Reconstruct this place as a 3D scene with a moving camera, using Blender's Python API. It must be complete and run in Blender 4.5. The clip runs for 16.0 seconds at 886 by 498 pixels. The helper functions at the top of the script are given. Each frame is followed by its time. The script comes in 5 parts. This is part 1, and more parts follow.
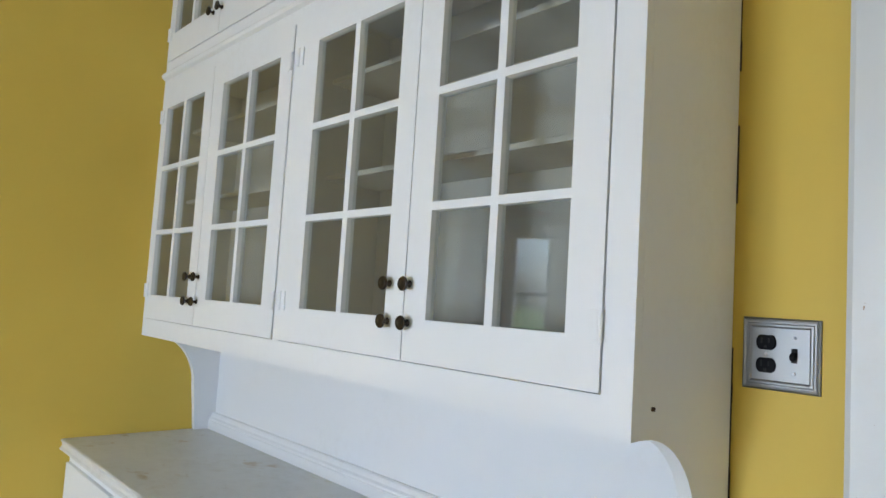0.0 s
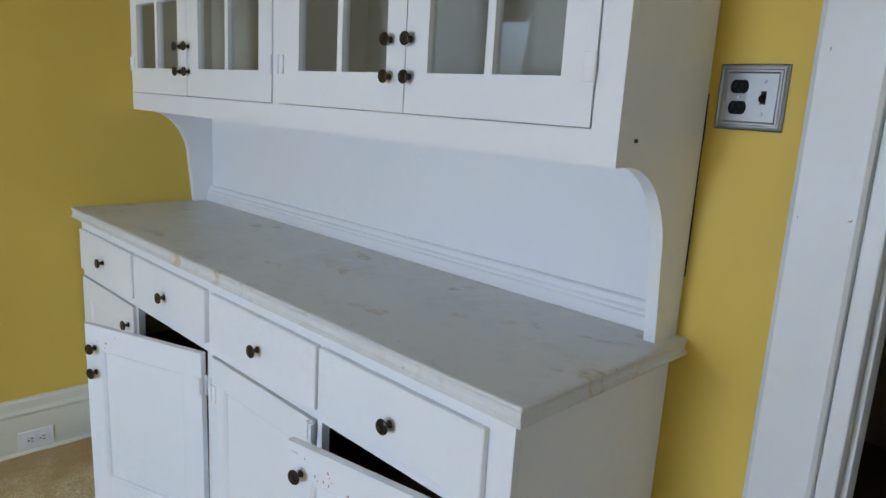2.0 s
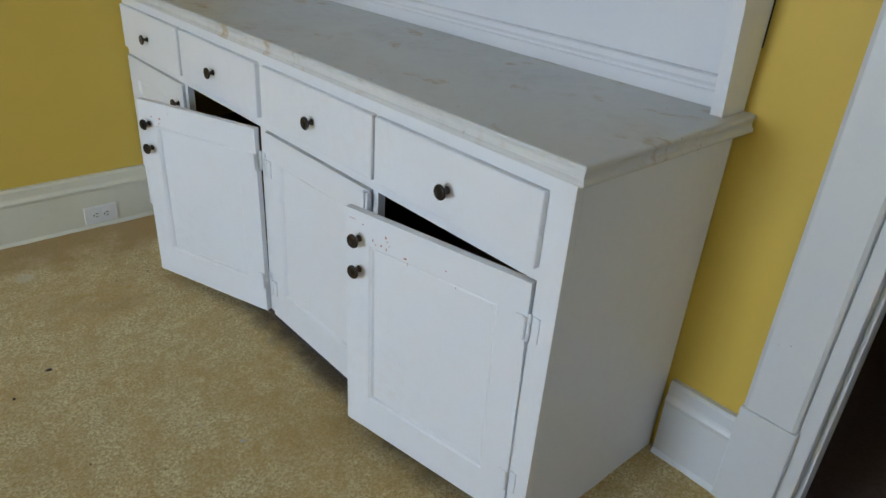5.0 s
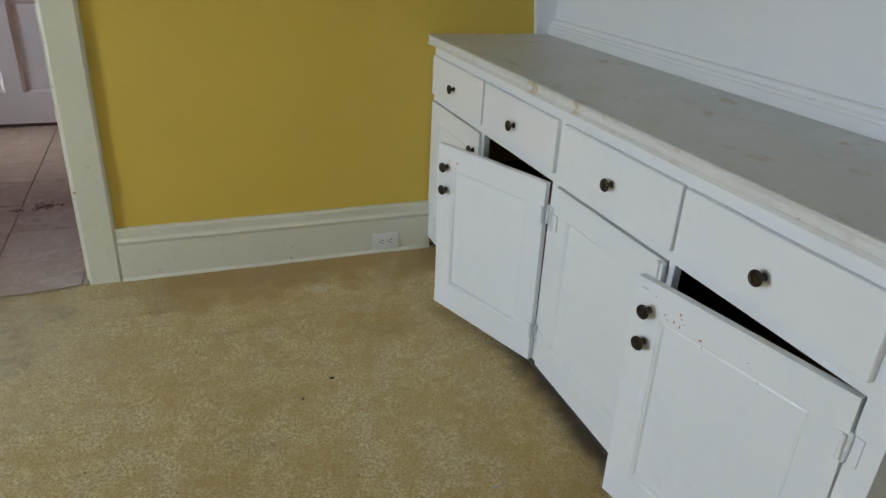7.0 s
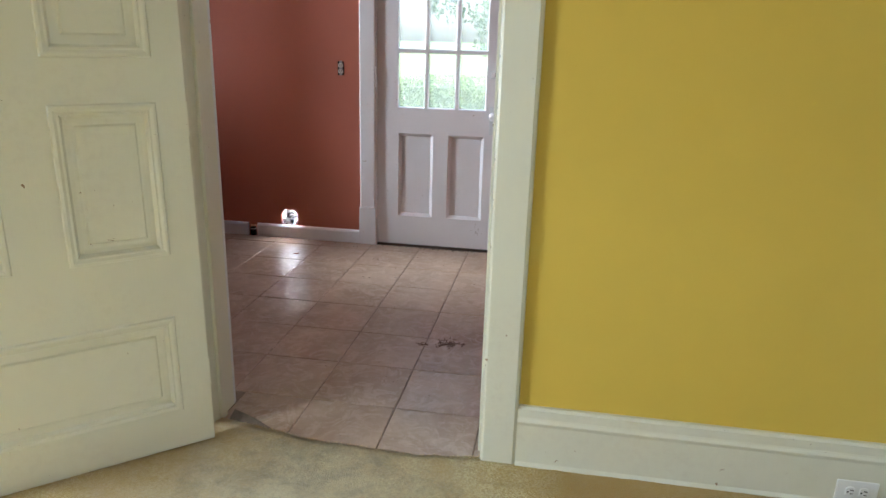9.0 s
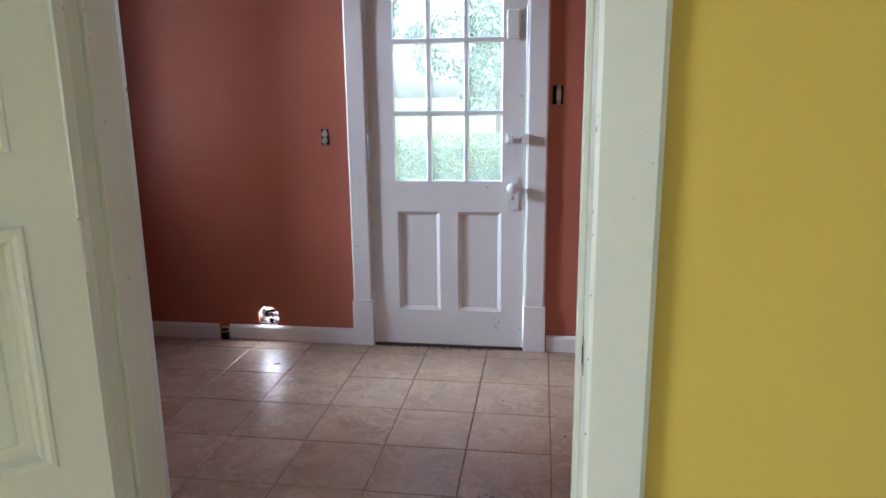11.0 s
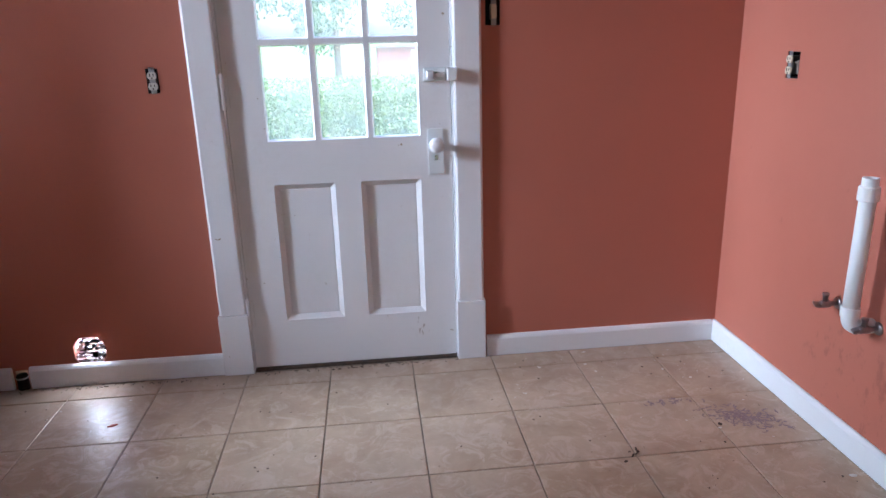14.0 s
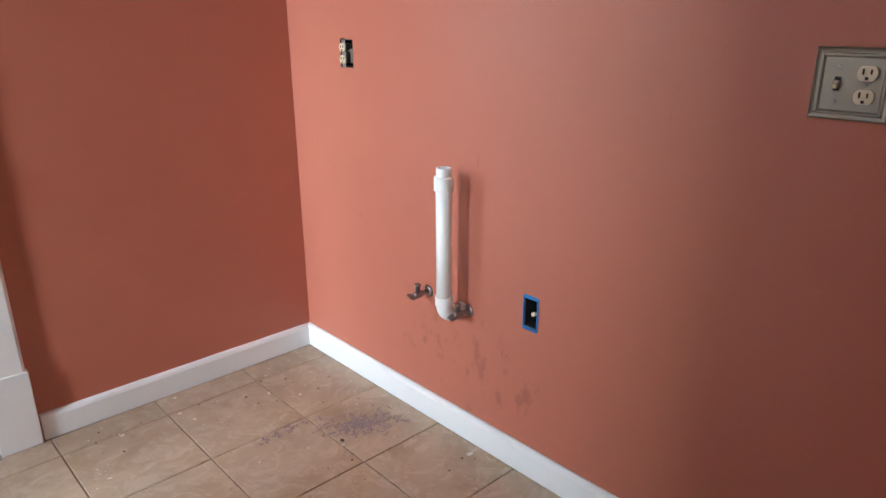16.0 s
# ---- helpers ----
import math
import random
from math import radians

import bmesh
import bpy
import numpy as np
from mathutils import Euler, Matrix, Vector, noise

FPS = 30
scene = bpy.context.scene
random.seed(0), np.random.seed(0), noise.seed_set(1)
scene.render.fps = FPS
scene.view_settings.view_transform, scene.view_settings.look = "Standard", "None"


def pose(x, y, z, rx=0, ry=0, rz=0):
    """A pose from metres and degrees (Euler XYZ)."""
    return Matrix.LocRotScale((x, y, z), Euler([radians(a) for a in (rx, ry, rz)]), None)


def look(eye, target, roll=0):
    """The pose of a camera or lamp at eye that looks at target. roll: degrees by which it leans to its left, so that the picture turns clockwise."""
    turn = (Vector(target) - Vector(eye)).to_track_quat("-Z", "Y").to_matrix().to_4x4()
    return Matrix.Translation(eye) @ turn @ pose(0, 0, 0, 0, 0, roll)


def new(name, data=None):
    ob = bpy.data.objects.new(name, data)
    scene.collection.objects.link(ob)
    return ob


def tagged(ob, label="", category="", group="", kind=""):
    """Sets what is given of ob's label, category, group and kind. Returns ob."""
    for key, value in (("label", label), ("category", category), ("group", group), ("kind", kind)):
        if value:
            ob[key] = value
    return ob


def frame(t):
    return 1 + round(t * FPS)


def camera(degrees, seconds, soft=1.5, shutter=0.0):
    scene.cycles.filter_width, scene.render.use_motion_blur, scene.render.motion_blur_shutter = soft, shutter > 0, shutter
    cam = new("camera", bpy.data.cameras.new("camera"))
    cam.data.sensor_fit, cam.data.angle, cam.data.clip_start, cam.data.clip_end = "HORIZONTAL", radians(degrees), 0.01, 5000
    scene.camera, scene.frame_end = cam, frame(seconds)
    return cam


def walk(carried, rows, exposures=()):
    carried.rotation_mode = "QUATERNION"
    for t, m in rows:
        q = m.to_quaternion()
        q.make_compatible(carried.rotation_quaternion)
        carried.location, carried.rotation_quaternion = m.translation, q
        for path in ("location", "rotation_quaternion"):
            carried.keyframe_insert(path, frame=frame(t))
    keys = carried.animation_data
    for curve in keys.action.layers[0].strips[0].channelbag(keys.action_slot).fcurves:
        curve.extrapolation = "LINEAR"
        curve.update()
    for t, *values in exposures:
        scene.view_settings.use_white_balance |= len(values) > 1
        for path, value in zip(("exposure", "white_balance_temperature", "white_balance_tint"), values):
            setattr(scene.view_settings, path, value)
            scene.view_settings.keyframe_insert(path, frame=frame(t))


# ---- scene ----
cam = camera(65.6, 16.0)
PATH = [
    (0, (0.043, 0.075, 1.467), (1.372, 1.561, 1.621), 3.5),
    (0.5, (-0.006, 0.054, 1.439), (1.369, 1.507, 1.421), 3.1),
    (1, (-0.051, 0.031, 1.424), (1.343, 1.461, 1.317), 3.0),
    (1.5, (-0.076, 0.018, 1.395), (1.323, 1.426, 1.152), 3.3),
    (2, (-0.088, 0.021, 1.37), (1.302, 1.398, 0.954), 3.4),
    (2.5, (-0.09, 0.026, 1.331), (1.235, 1.399, 0.732), 2.9),
    (3, (-0.091, 0.029, 1.309), (1.197, 1.357, 0.549), 3.2),
    (3.5, (-0.092, 0.033, 1.296), (1.172, 1.33, 0.447), 3.5),
    (3.7, (-0.097, 0.032, 1.289), (1.161, 1.322, 0.42), 3.7),
    (5.8, (-0.162, 0.039, 1.281), (0.983, 1.375, 0.331), 4.3),
    (6, (-0.173, 0.04, 1.281), (0.943, 1.402, 0.332), 4.2),
    (6.5, (-0.189, 0.069, 1.29), (0.78, 1.563, 0.38), 3.6),
    (7, (-0.23, 0.125, 1.304), (0.444, 1.805, 0.451), 3.1),
    (7.5, (-0.312, 0.205, 1.329), (0.026, 2.017, 0.552), 2.7),
    (8, (-0.334, 0.389, 1.326), (-0.327, 2.262, 0.625), 1.3),
    (8.5, (-0.382, 0.567, 1.341), (-0.545, 2.462, 0.724), 1.7),
    (9, (-0.437, 0.721, 1.347), (-0.745, 2.61, 0.768), 1.6),
    (9.5, (-0.509, 0.916, 1.338), (-0.841, 2.821, 0.828), 1.8),
    (10, (-0.599, 1.115, 1.343), (-0.89, 3.051, 0.933), 0.4),
    (10.2, (-0.618, 1.203, 1.368), (-0.895, 3.14, 0.957), -0.7),
    (12.3, (-0.913, 1.969, 1.333), (-1.1715, 3.89, 0.835), -0.0),
    (12.5, (-0.949, 2.039, 1.324), (-1.1245, 3.965, 0.81), -0.5),
    (13, (-1.037, 2.202, 1.315), (-1.0785, 4.123, 0.762), -2.2),
    (13.5, (-1.11, 2.364, 1.294), (-1.004, 4.275, 0.716), -0.9),
    (14, (-1.097, 2.51, 1.28), (-0.905, 4.412, 0.694), -1.6),
    (14.5, (-1.072, 2.653, 1.29), (-0.679, 4.513, 0.67), -0.8),
    (15, (-1.043, 2.75, 1.283), (-0.363, 4.515, 0.633), -0.3),
    (15.5, (-1.017, 2.815, 1.281), (0.015, 4.394, 0.618), -0.1),
    (16, (-1.002, 2.869, 1.288), (0.282, 4.257, 0.636), -0.2),
]
EXPOSURES = [(0.0, 3.02, 5650, 15), (1.5, 2.7, 5450, 16), (3.5, 2.55, 5450, 16), (6.0, 2.42, 5850, 12), (7.0, 2.36, 5950, 12), (7.5, 2.42, 6000, 12), (8.5, 2.88, 6050, 11), (10.0, 3.05, 5450, 11), (12.5, 2.92, 5400, 12), (13.5, 3.05, 5250, 12), (15.0, 3.12, 5450, 11), (16.0, 3.35, 5900, 6)]
walk(cam, [(t, look(eye, target, roll)) for t, eye, target, roll in PATH], EXPOSURES)

# ---- light ----
HEDGE_Y, HEDGE_TOP = 10.0, 0.86

world = bpy.data.worlds.new("sky")
scene.world = world
world.use_nodes = True
wn = world.node_tree.nodes
sky = wn.new("ShaderNodeTexSky")
sky.sky_type, sky.sun_disc = "NISHITA", False
sky.sun_elevation, sky.sun_rotation = radians(50), radians(116)
sky.air_density, sky.dust_density, sky.ozone_density = 1.0, 4.0, 1.0
world.node_tree.links.new(sky.outputs[0], wn["Background"].inputs[0])
wn["Background"].inputs[1].default_value = 0.15

sun_data = bpy.data.lights.new("sun", "SUN")
sun_data.energy, sun_data.angle, sun_data.color = 3.0, radians(12), (1.0, 0.95, 0.88)
sun_lamp = new("sun", sun_data)
sun_lamp.matrix_world = look((0, 0, 20), (-15.0, 7.5, 0))


def window_light(name, x, y, z, w, h, watts, target, color=(0.76, 0.91, 1.0)):
    """An area lamp that stands in for daylight coming in at an opening."""
    d = bpy.data.lights.new(name, "AREA")
    d.shape, d.size, d.size_y, d.energy, d.color = "RECTANGLE", w, h, watts, color
    ob = new(name, d)
    ob.matrix_world = look((x, y, z), target)
    return ob


WEST, SOUTH, EAST, NORTH, CEIL = -3.3, -2.6, 1.262, 2.738, 2.75
K_SOUTH, K_NORTH, K_EAST, K_WEST = 2.90, 5.123, 0.338, -3.11
window_light("window_daylight", WEST - 0.13, 1.30, 1.18, 1.0, 1.28, 15.0, (-0.6, 1.2, -0.45), (0.80, 0.92, 1.0))
# Weak fill for south-facing sides, set in an added, unseen south window.
window_light("window_daylight", -0.8, SOUTH - 0.13, 1.5, 1.0, 1.4, 1.1, (-0.8, 0, 0.6), (0.84, 0.95, 1.0))
window_light("window_daylight", -5.3, 4.13, 2.2, 0.75, 1.2, 60, (0.3, 4.45, 0.6), (0.88, 0.95, 1.0))
# Unseen lamp added outside to brighten the east wall through the door glass.
window_light("porch_daylight", -3.3, 6.6, 1.9, 1.6, 1.6, 30, (-1.2, 5.12, 1.2), (0.88, 0.95, 1.0))
window_light("vent_daylight", -2.236, 5.133, 0.188, 0.10, 0.016, 0.13, (-2.26, 4.70, 0.0), (0.95, 0.97, 1.0))

# ---- materials ----


def mat(name, color, rough=0.5, metal=0.0, spec=0.5):
    m = bpy.data.materials.new(name)
    m.use_nodes = True
    b = m.node_tree.nodes["Principled BSDF"]
    b.inputs["Base Color"].default_value = (*color, 1)
    b.inputs["Roughness"].default_value = rough
    b.inputs["Metallic"].default_value = metal
    b.inputs["Specular IOR Level"].default_value = spec
    return m


class Nodes:
    """Short hand for wiring a material's nodes."""

    def __init__(self, m):
        self.t = m.node_tree
        self.b = self.t.nodes["Principled BSDF"]
        self.co = self.t.nodes.new("ShaderNodeTexCoord").outputs["Object"]

    def put(self, kind, **inputs):
        n = self.t.nodes.new(kind)
        for k, v in inputs.items():
            self.wire(n.inputs[k.replace("_", " ")], v)
        return n

    def wire(self, socket, v):
        if isinstance(v, bpy.types.NodeSocket):
            self.t.links.new(v, socket)
        else:
            socket.default_value = v

    def noise(self, scale, detail=4.0, rough=0.55, vector=None, distort=0.0):
        n = self.put("ShaderNodeTexNoise", Scale=scale, Detail=detail, Roughness=rough, Distortion=distort)
        self.t.links.new(vector or self.co, n.inputs["Vector"])
        return n.outputs[0]

    def ramp(self, fac, a, b, ca=(0, 0, 0), cb=(1, 1, 1)):
        n = self.t.nodes.new("ShaderNodeValToRGB")
        e = n.color_ramp.elements
        e[0].position, e[1].position = a, b
        e[0].color, e[1].color = (*ca, 1), (*cb, 1)
        self.t.links.new(fac, n.inputs[0])
        return n.outputs[0]

    def mix(self, fac, a, b, mode="MIX"):
        n = self.t.nodes.new("ShaderNodeMix")
        n.data_type, n.blend_type = "RGBA", mode
        self.wire(n.inputs[0], fac)
        self.wire(n.inputs[6], a if isinstance(a, bpy.types.NodeSocket) else (*a, 1))
        self.wire(n.inputs[7], b if isinstance(b, bpy.types.NodeSocket) else (*b, 1))
        return n.outputs[2]

    def math(self, op, a, b=0.0):
        n = self.t.nodes.new("ShaderNodeMath")
        n.operation = op
        self.wire(n.inputs[0], a)
        self.wire(n.inputs[1], b)
        return n.outputs[0]

    def bump(self, height, strength=0.3, distance=0.002, normal=None):
        n = self.put("ShaderNodeBump", Strength=strength, Distance=distance, Height=height)
        if normal:
            self.t.links.new(normal, n.inputs["Normal"])
        self.t.links.new(n.outputs[0], self.b.inputs["Normal"])
        return n.outputs[0]

    def color(self, v):
        self.t.links.new(v, self.b.inputs["Base Color"])

    def rough(self, v):
        self.t.links.new(v, self.b.inputs["Roughness"])


def painted(name, color, rough=0.45, grime=(0.45, 0.38, 0.28), amount=0.5, brush=0.25, chips=0.0):
    """Old brushed enamel paint: faint brush marks, small dents, grime in patches, and some chips."""
    m = mat(name, color, rough)
    n = Nodes(m)
    big = n.noise(2.3, 5, 0.6)
    small = n.noise(38, 6, 0.7)
    dirt = n.math("MULTIPLY", n.ramp(big, 0.45, 0.75), n.ramp(small, 0.45, 0.8))
    c = n.mix(n.math("MULTIPLY", dirt, amount), color, grime)
    c = n.mix(n.math("MULTIPLY", n.noise(6, 2), 0.12), c, tuple(x * 0.82 for x in color))
    if chips:
        chip = n.ramp(n.noise(55, 3, 0.5, distort=0.6), 0.735 - 0.02 * chips, 0.745 - 0.02 * chips)
        chip = n.math("MULTIPLY", chip, n.ramp(n.noise(3.1, 2), 0.52, 0.56))
        c = n.mix(chip, c, (0.30, 0.2, 0.11))
    n.color(c)
    n.rough(n.ramp(n.noise(9, 4), 0.2, 0.8, (rough - 0.1,) * 3, (rough + 0.14,) * 3))
    st = n.put("ShaderNodeMapping", Vector=n.co, Scale=(90, 90, 7))
    b1 = n.bump(n.noise(1.0, 3, 0.6, st.outputs[0]), brush, 0.0012)
    n.bump(n.noise(14, 3), 0.12, 0.004, b1)
    return m


def wall_paint(name, color, stain, rough=0.6, patches=0.5, scuffs=0.0, marks=()):
    """Rolled wall paint over old plaster: orange-peel relief, waves, faint roller patches."""
    m = mat(name, color, rough, 0, 0.35)
    n = Nodes(m)
    c = n.mix(n.math("MULTIPLY", n.ramp(n.noise(1.1, 3), 0.4, 0.7), patches), color, stain)
    c = n.mix(n.math("MULTIPLY", n.noise(17, 5, 0.7), 0.10), c, tuple(x * 0.7 for x in color))
    if scuffs:
        mp = n.put("ShaderNodeMapping", Vector=n.co, Rotation=(0.6, 0.5, 0.3), Scale=(26, 26, 9))
        s = n.ramp(n.noise(1.0, 4, 0.6, mp.outputs[0]), 0.69, 0.75)
        zone = n.ramp(n.noise(0.9, 2), 0.5, 0.62)
        c = n.mix(n.math("MULTIPLY", n.math("MULTIPLY", s, zone), scuffs), c, tuple(x * 0.35 for x in color))
    for y0, z0, ry, rz, lo, tone, share in marks:
        p = n.put("ShaderNodeSeparateXYZ", Vector=n.co)
        du, dv = n.math("DIVIDE", n.math("SUBTRACT", p.outputs[1], y0), ry), n.math("DIVIDE", n.math("SUBTRACT", p.outputs[2], z0), rz)
        reach = n.math("SUBTRACT", 1.0, n.math("ADD", n.math("MULTIPLY", du, du), n.math("MULTIPLY", dv, dv)))
        smear = n.put("ShaderNodeMapping", Vector=n.co, Rotation=(0.5, 0, 0), Scale=(20, 20, 11))
        spot = n.math("MULTIPLY", n.ramp(reach, 0.0, 0.5), n.ramp(n.noise(1.0, 4, 0.65, smear.outputs[0]), lo, lo + 0.09))
        c = n.mix(n.math("MULTIPLY", spot, share), c, tuple(x * tone for x in color))
    n.color(c)
    b1 = n.bump(n.noise(420, 2, 0.5), 0.16, 0.0008)
    n.bump(n.noise(3.5, 3), 0.25, 0.012, b1)
    n.rough(n.ramp(n.noise(2.2, 3), 0.3, 0.7, (rough - 0.08,) * 3, (rough + 0.08,) * 3))
    return m


M_YELLOW = wall_paint("yellow_wall_paint", (0.62, 0.448, 0.072), (0.57, 0.395, 0.055))
M_RED = wall_paint("terracotta_wall_paint", (0.43, 0.142, 0.092), (0.39, 0.124, 0.08), 0.5, 0.4, 0.55, ((4.22, 0.25, 0.35, 0.22, 0.56, 0.45, 0.4), (4.45, 0.85, 0.6, 0.5, 0.68, 0.5, 0.4)))
M_CEIL = wall_paint("ceiling_paint", (0.72, 0.71, 0.68), (0.66, 0.64, 0.6))
M_WHITE = painted("white_enamel", (0.75, 0.77, 0.79), 0.38, amount=0.22)
M_COUNTER = mat("worn_white_counter_paint", (0.62, 0.62, 0.59), 0.36)
M_CREAM = painted("cream_trim_enamel", (0.66, 0.65, 0.52), 0.36, amount=0.4, chips=0.6)
# Trim cream lightened in colour for the open door, which faces away from daylight.
M_CREAM_LIFTED = painted("cream_enamel_lifted", (0.78, 0.77, 0.63), 0.36, amount=0.4, chips=0.3)
M_TRIM = painted("white_trim_enamel", (0.64, 0.66, 0.66), 0.4, amount=0.35, chips=0.4)
M_KDOOR = painted("white_back_door_enamel", (0.72, 0.70, 0.70), 0.4, amount=0.3, chips=0.2)
M_KBASE = painted("white_baseboard_enamel", (0.75, 0.75, 0.75), 0.4, amount=0.45)
M_INNER = painted("cabinet_inside_grey", (0.37, 0.355, 0.31), 0.55, amount=0.3)
M_TOE_SHADE = mat("toe_recess_shade", (0.06, 0.05, 0.045), 0.8)
M_BRONZE = mat("dark_bronze", (0.055, 0.045, 0.04), 0.28, 1.0)
M_CHROME = mat("chrome", (0.62, 0.62, 0.63), 0.16, 1.0)
M_PEWTER = mat("dull_plated_brass", (0.33, 0.30, 0.30), 0.3, 1.0)
M_PLASTIC = mat("white_pvc", (0.80, 0.79, 0.77), 0.32)
M_IVORY = mat("ivory_plastic", (0.62, 0.53, 0.38), 0.4)
M_ALMOND = mat("white_plastic", (0.74, 0.74, 0.71), 0.35)
M_BLACK = mat("black_plastic", (0.008, 0.008, 0.009), 0.6, 0.0, 0.1)
# Near-black colour that stands in for the shade inside holes, slots and gaps.
M_HOLE = mat("hole_shade", (0.01, 0.008, 0.007), 0.9)
M_BLUE = mat("blue_plastic", (0.02, 0.16, 0.42), 0.4)
M_GALV = mat("galvanised_steel", (0.36, 0.36, 0.36), 0.5, 1.0)


def counter_wear():
    n = Nodes(M_COUNTER)
    scuff = n.math("MULTIPLY", n.ramp(n.noise(3.0, 6, 0.7), 0.42, 0.7), n.ramp(n.noise(24, 6, 0.75), 0.42, 0.75))
    c = n.mix(n.math("MULTIPLY", scuff, 0.75), (0.62, 0.63, 0.62), (0.42, 0.39, 0.32))
    mp = n.put("ShaderNodeMapping", Vector=n.co, Location=(0.31, 0.62, 0), Scale=(9, 6, 1))
    blot = n.math("MULTIPLY", n.ramp(n.noise(1.0, 3, 0.6, mp.outputs[0], 0.5), 0.60, 0.66), n.ramp(n.noise(30, 5, 0.7), 0.38, 0.6))
    c = n.mix(n.math("MULTIPLY", blot, 0.8), c, (0.42, 0.31, 0.17))
    speck = n.ramp(n.noise(75, 3, 0.6), 0.70, 0.73)
    n.color(n.mix(n.math("MULTIPLY", speck, 0.6), c, (0.28, 0.2, 0.13)))
    n.rough(n.ramp(n.noise(7, 5, 0.7), 0.3, 0.7, (0.28,) * 3, (0.5,) * 3))
    n.bump(n.noise(20, 4), 0.12, 0.003)


counter_wear()


def brushed(name, color):
    m = mat(name, color, 0.42, 1.0)
    n = Nodes(m)
    mp = n.put("ShaderNodeMapping", Vector=n.co, Scale=(30, 30, 900))
    n.bump(n.noise(1, 2, 0.5, mp.outputs[0]), 0.2, 0.0004)
    return m


M_NICKEL = brushed("brushed_nickel", (0.21, 0.21, 0.20))
M_AGED = brushed("aged_nickel", (0.25, 0.235, 0.2))


def foil():
    m = mat("crumpled_foil", (0.80, 0.80, 0.80), 0.10, 1.0)
    n = Nodes(m)
    mp = n.put("ShaderNodeMapping", Vector=n.co, Scale=(30, 60, 130))
    n.bump(n.noise(1.0, 3, 0.6, mp.outputs[0], 0.6), 0.8, 0.01)
    return m


M_FOIL = foil()


def glass(name, veil=0.0, kind="ShaderNodeBsdfTranslucent"):
    """Thin old glass, with an even pale veil mixed in to wash out what lies behind."""
    m = mat(name, (1, 1, 1), 0.0)
    t = m.node_tree
    mixer = t.nodes.new("ShaderNodeMixShader")
    facing = t.nodes.new("ShaderNodeLayerWeight")
    clear = t.nodes.new("ShaderNodeBsdfTransparent")
    gloss = t.nodes.new("ShaderNodeBsdfGlossy")
    clear.inputs[0].default_value = (0.94, 0.96, 0.95, 1)
    gloss.inputs["Roughness"].default_value = 0.015
    facing.inputs[0].default_value = 0.5
    n = Nodes(m)
    wave = n.put("ShaderNodeBump", Strength=0.10, Distance=0.004, Height=n.noise(7, 2))
    t.links.new(wave.outputs[0], gloss.inputs["Normal"])
    curve = n.math("ADD", n.math("MULTIPLY", n.math("POWER", facing.outputs[1], 4.0), 0.7), 0.035)
    t.links.new(curve, mixer.inputs[0])
    film = t.nodes.new("ShaderNodeMixShader")
    haze = t.nodes.new(kind)
    haze.inputs[0].default_value = (0.84, 0.82, 0.75, 1)
    film.inputs[0].default_value = veil
    t.links.new(clear.outputs[0], film.inputs[1])
    t.links.new(haze.outputs[0], film.inputs[2])
    t.links.new(film.outputs[0], mixer.inputs[1])
    t.links.new(gloss.outputs[0], mixer.inputs[2])
    t.links.new(mixer.outputs[0], t.nodes["Material Output"].inputs[0])
    return m


M_GLASS = glass("old_hazy_cabinet_glass", 0.04, "ShaderNodeBsdfDiffuse")
# The pale veil stands in for glare from the overbright garden.
M_VEILED = glass("veiled_window_glass", 0.10)


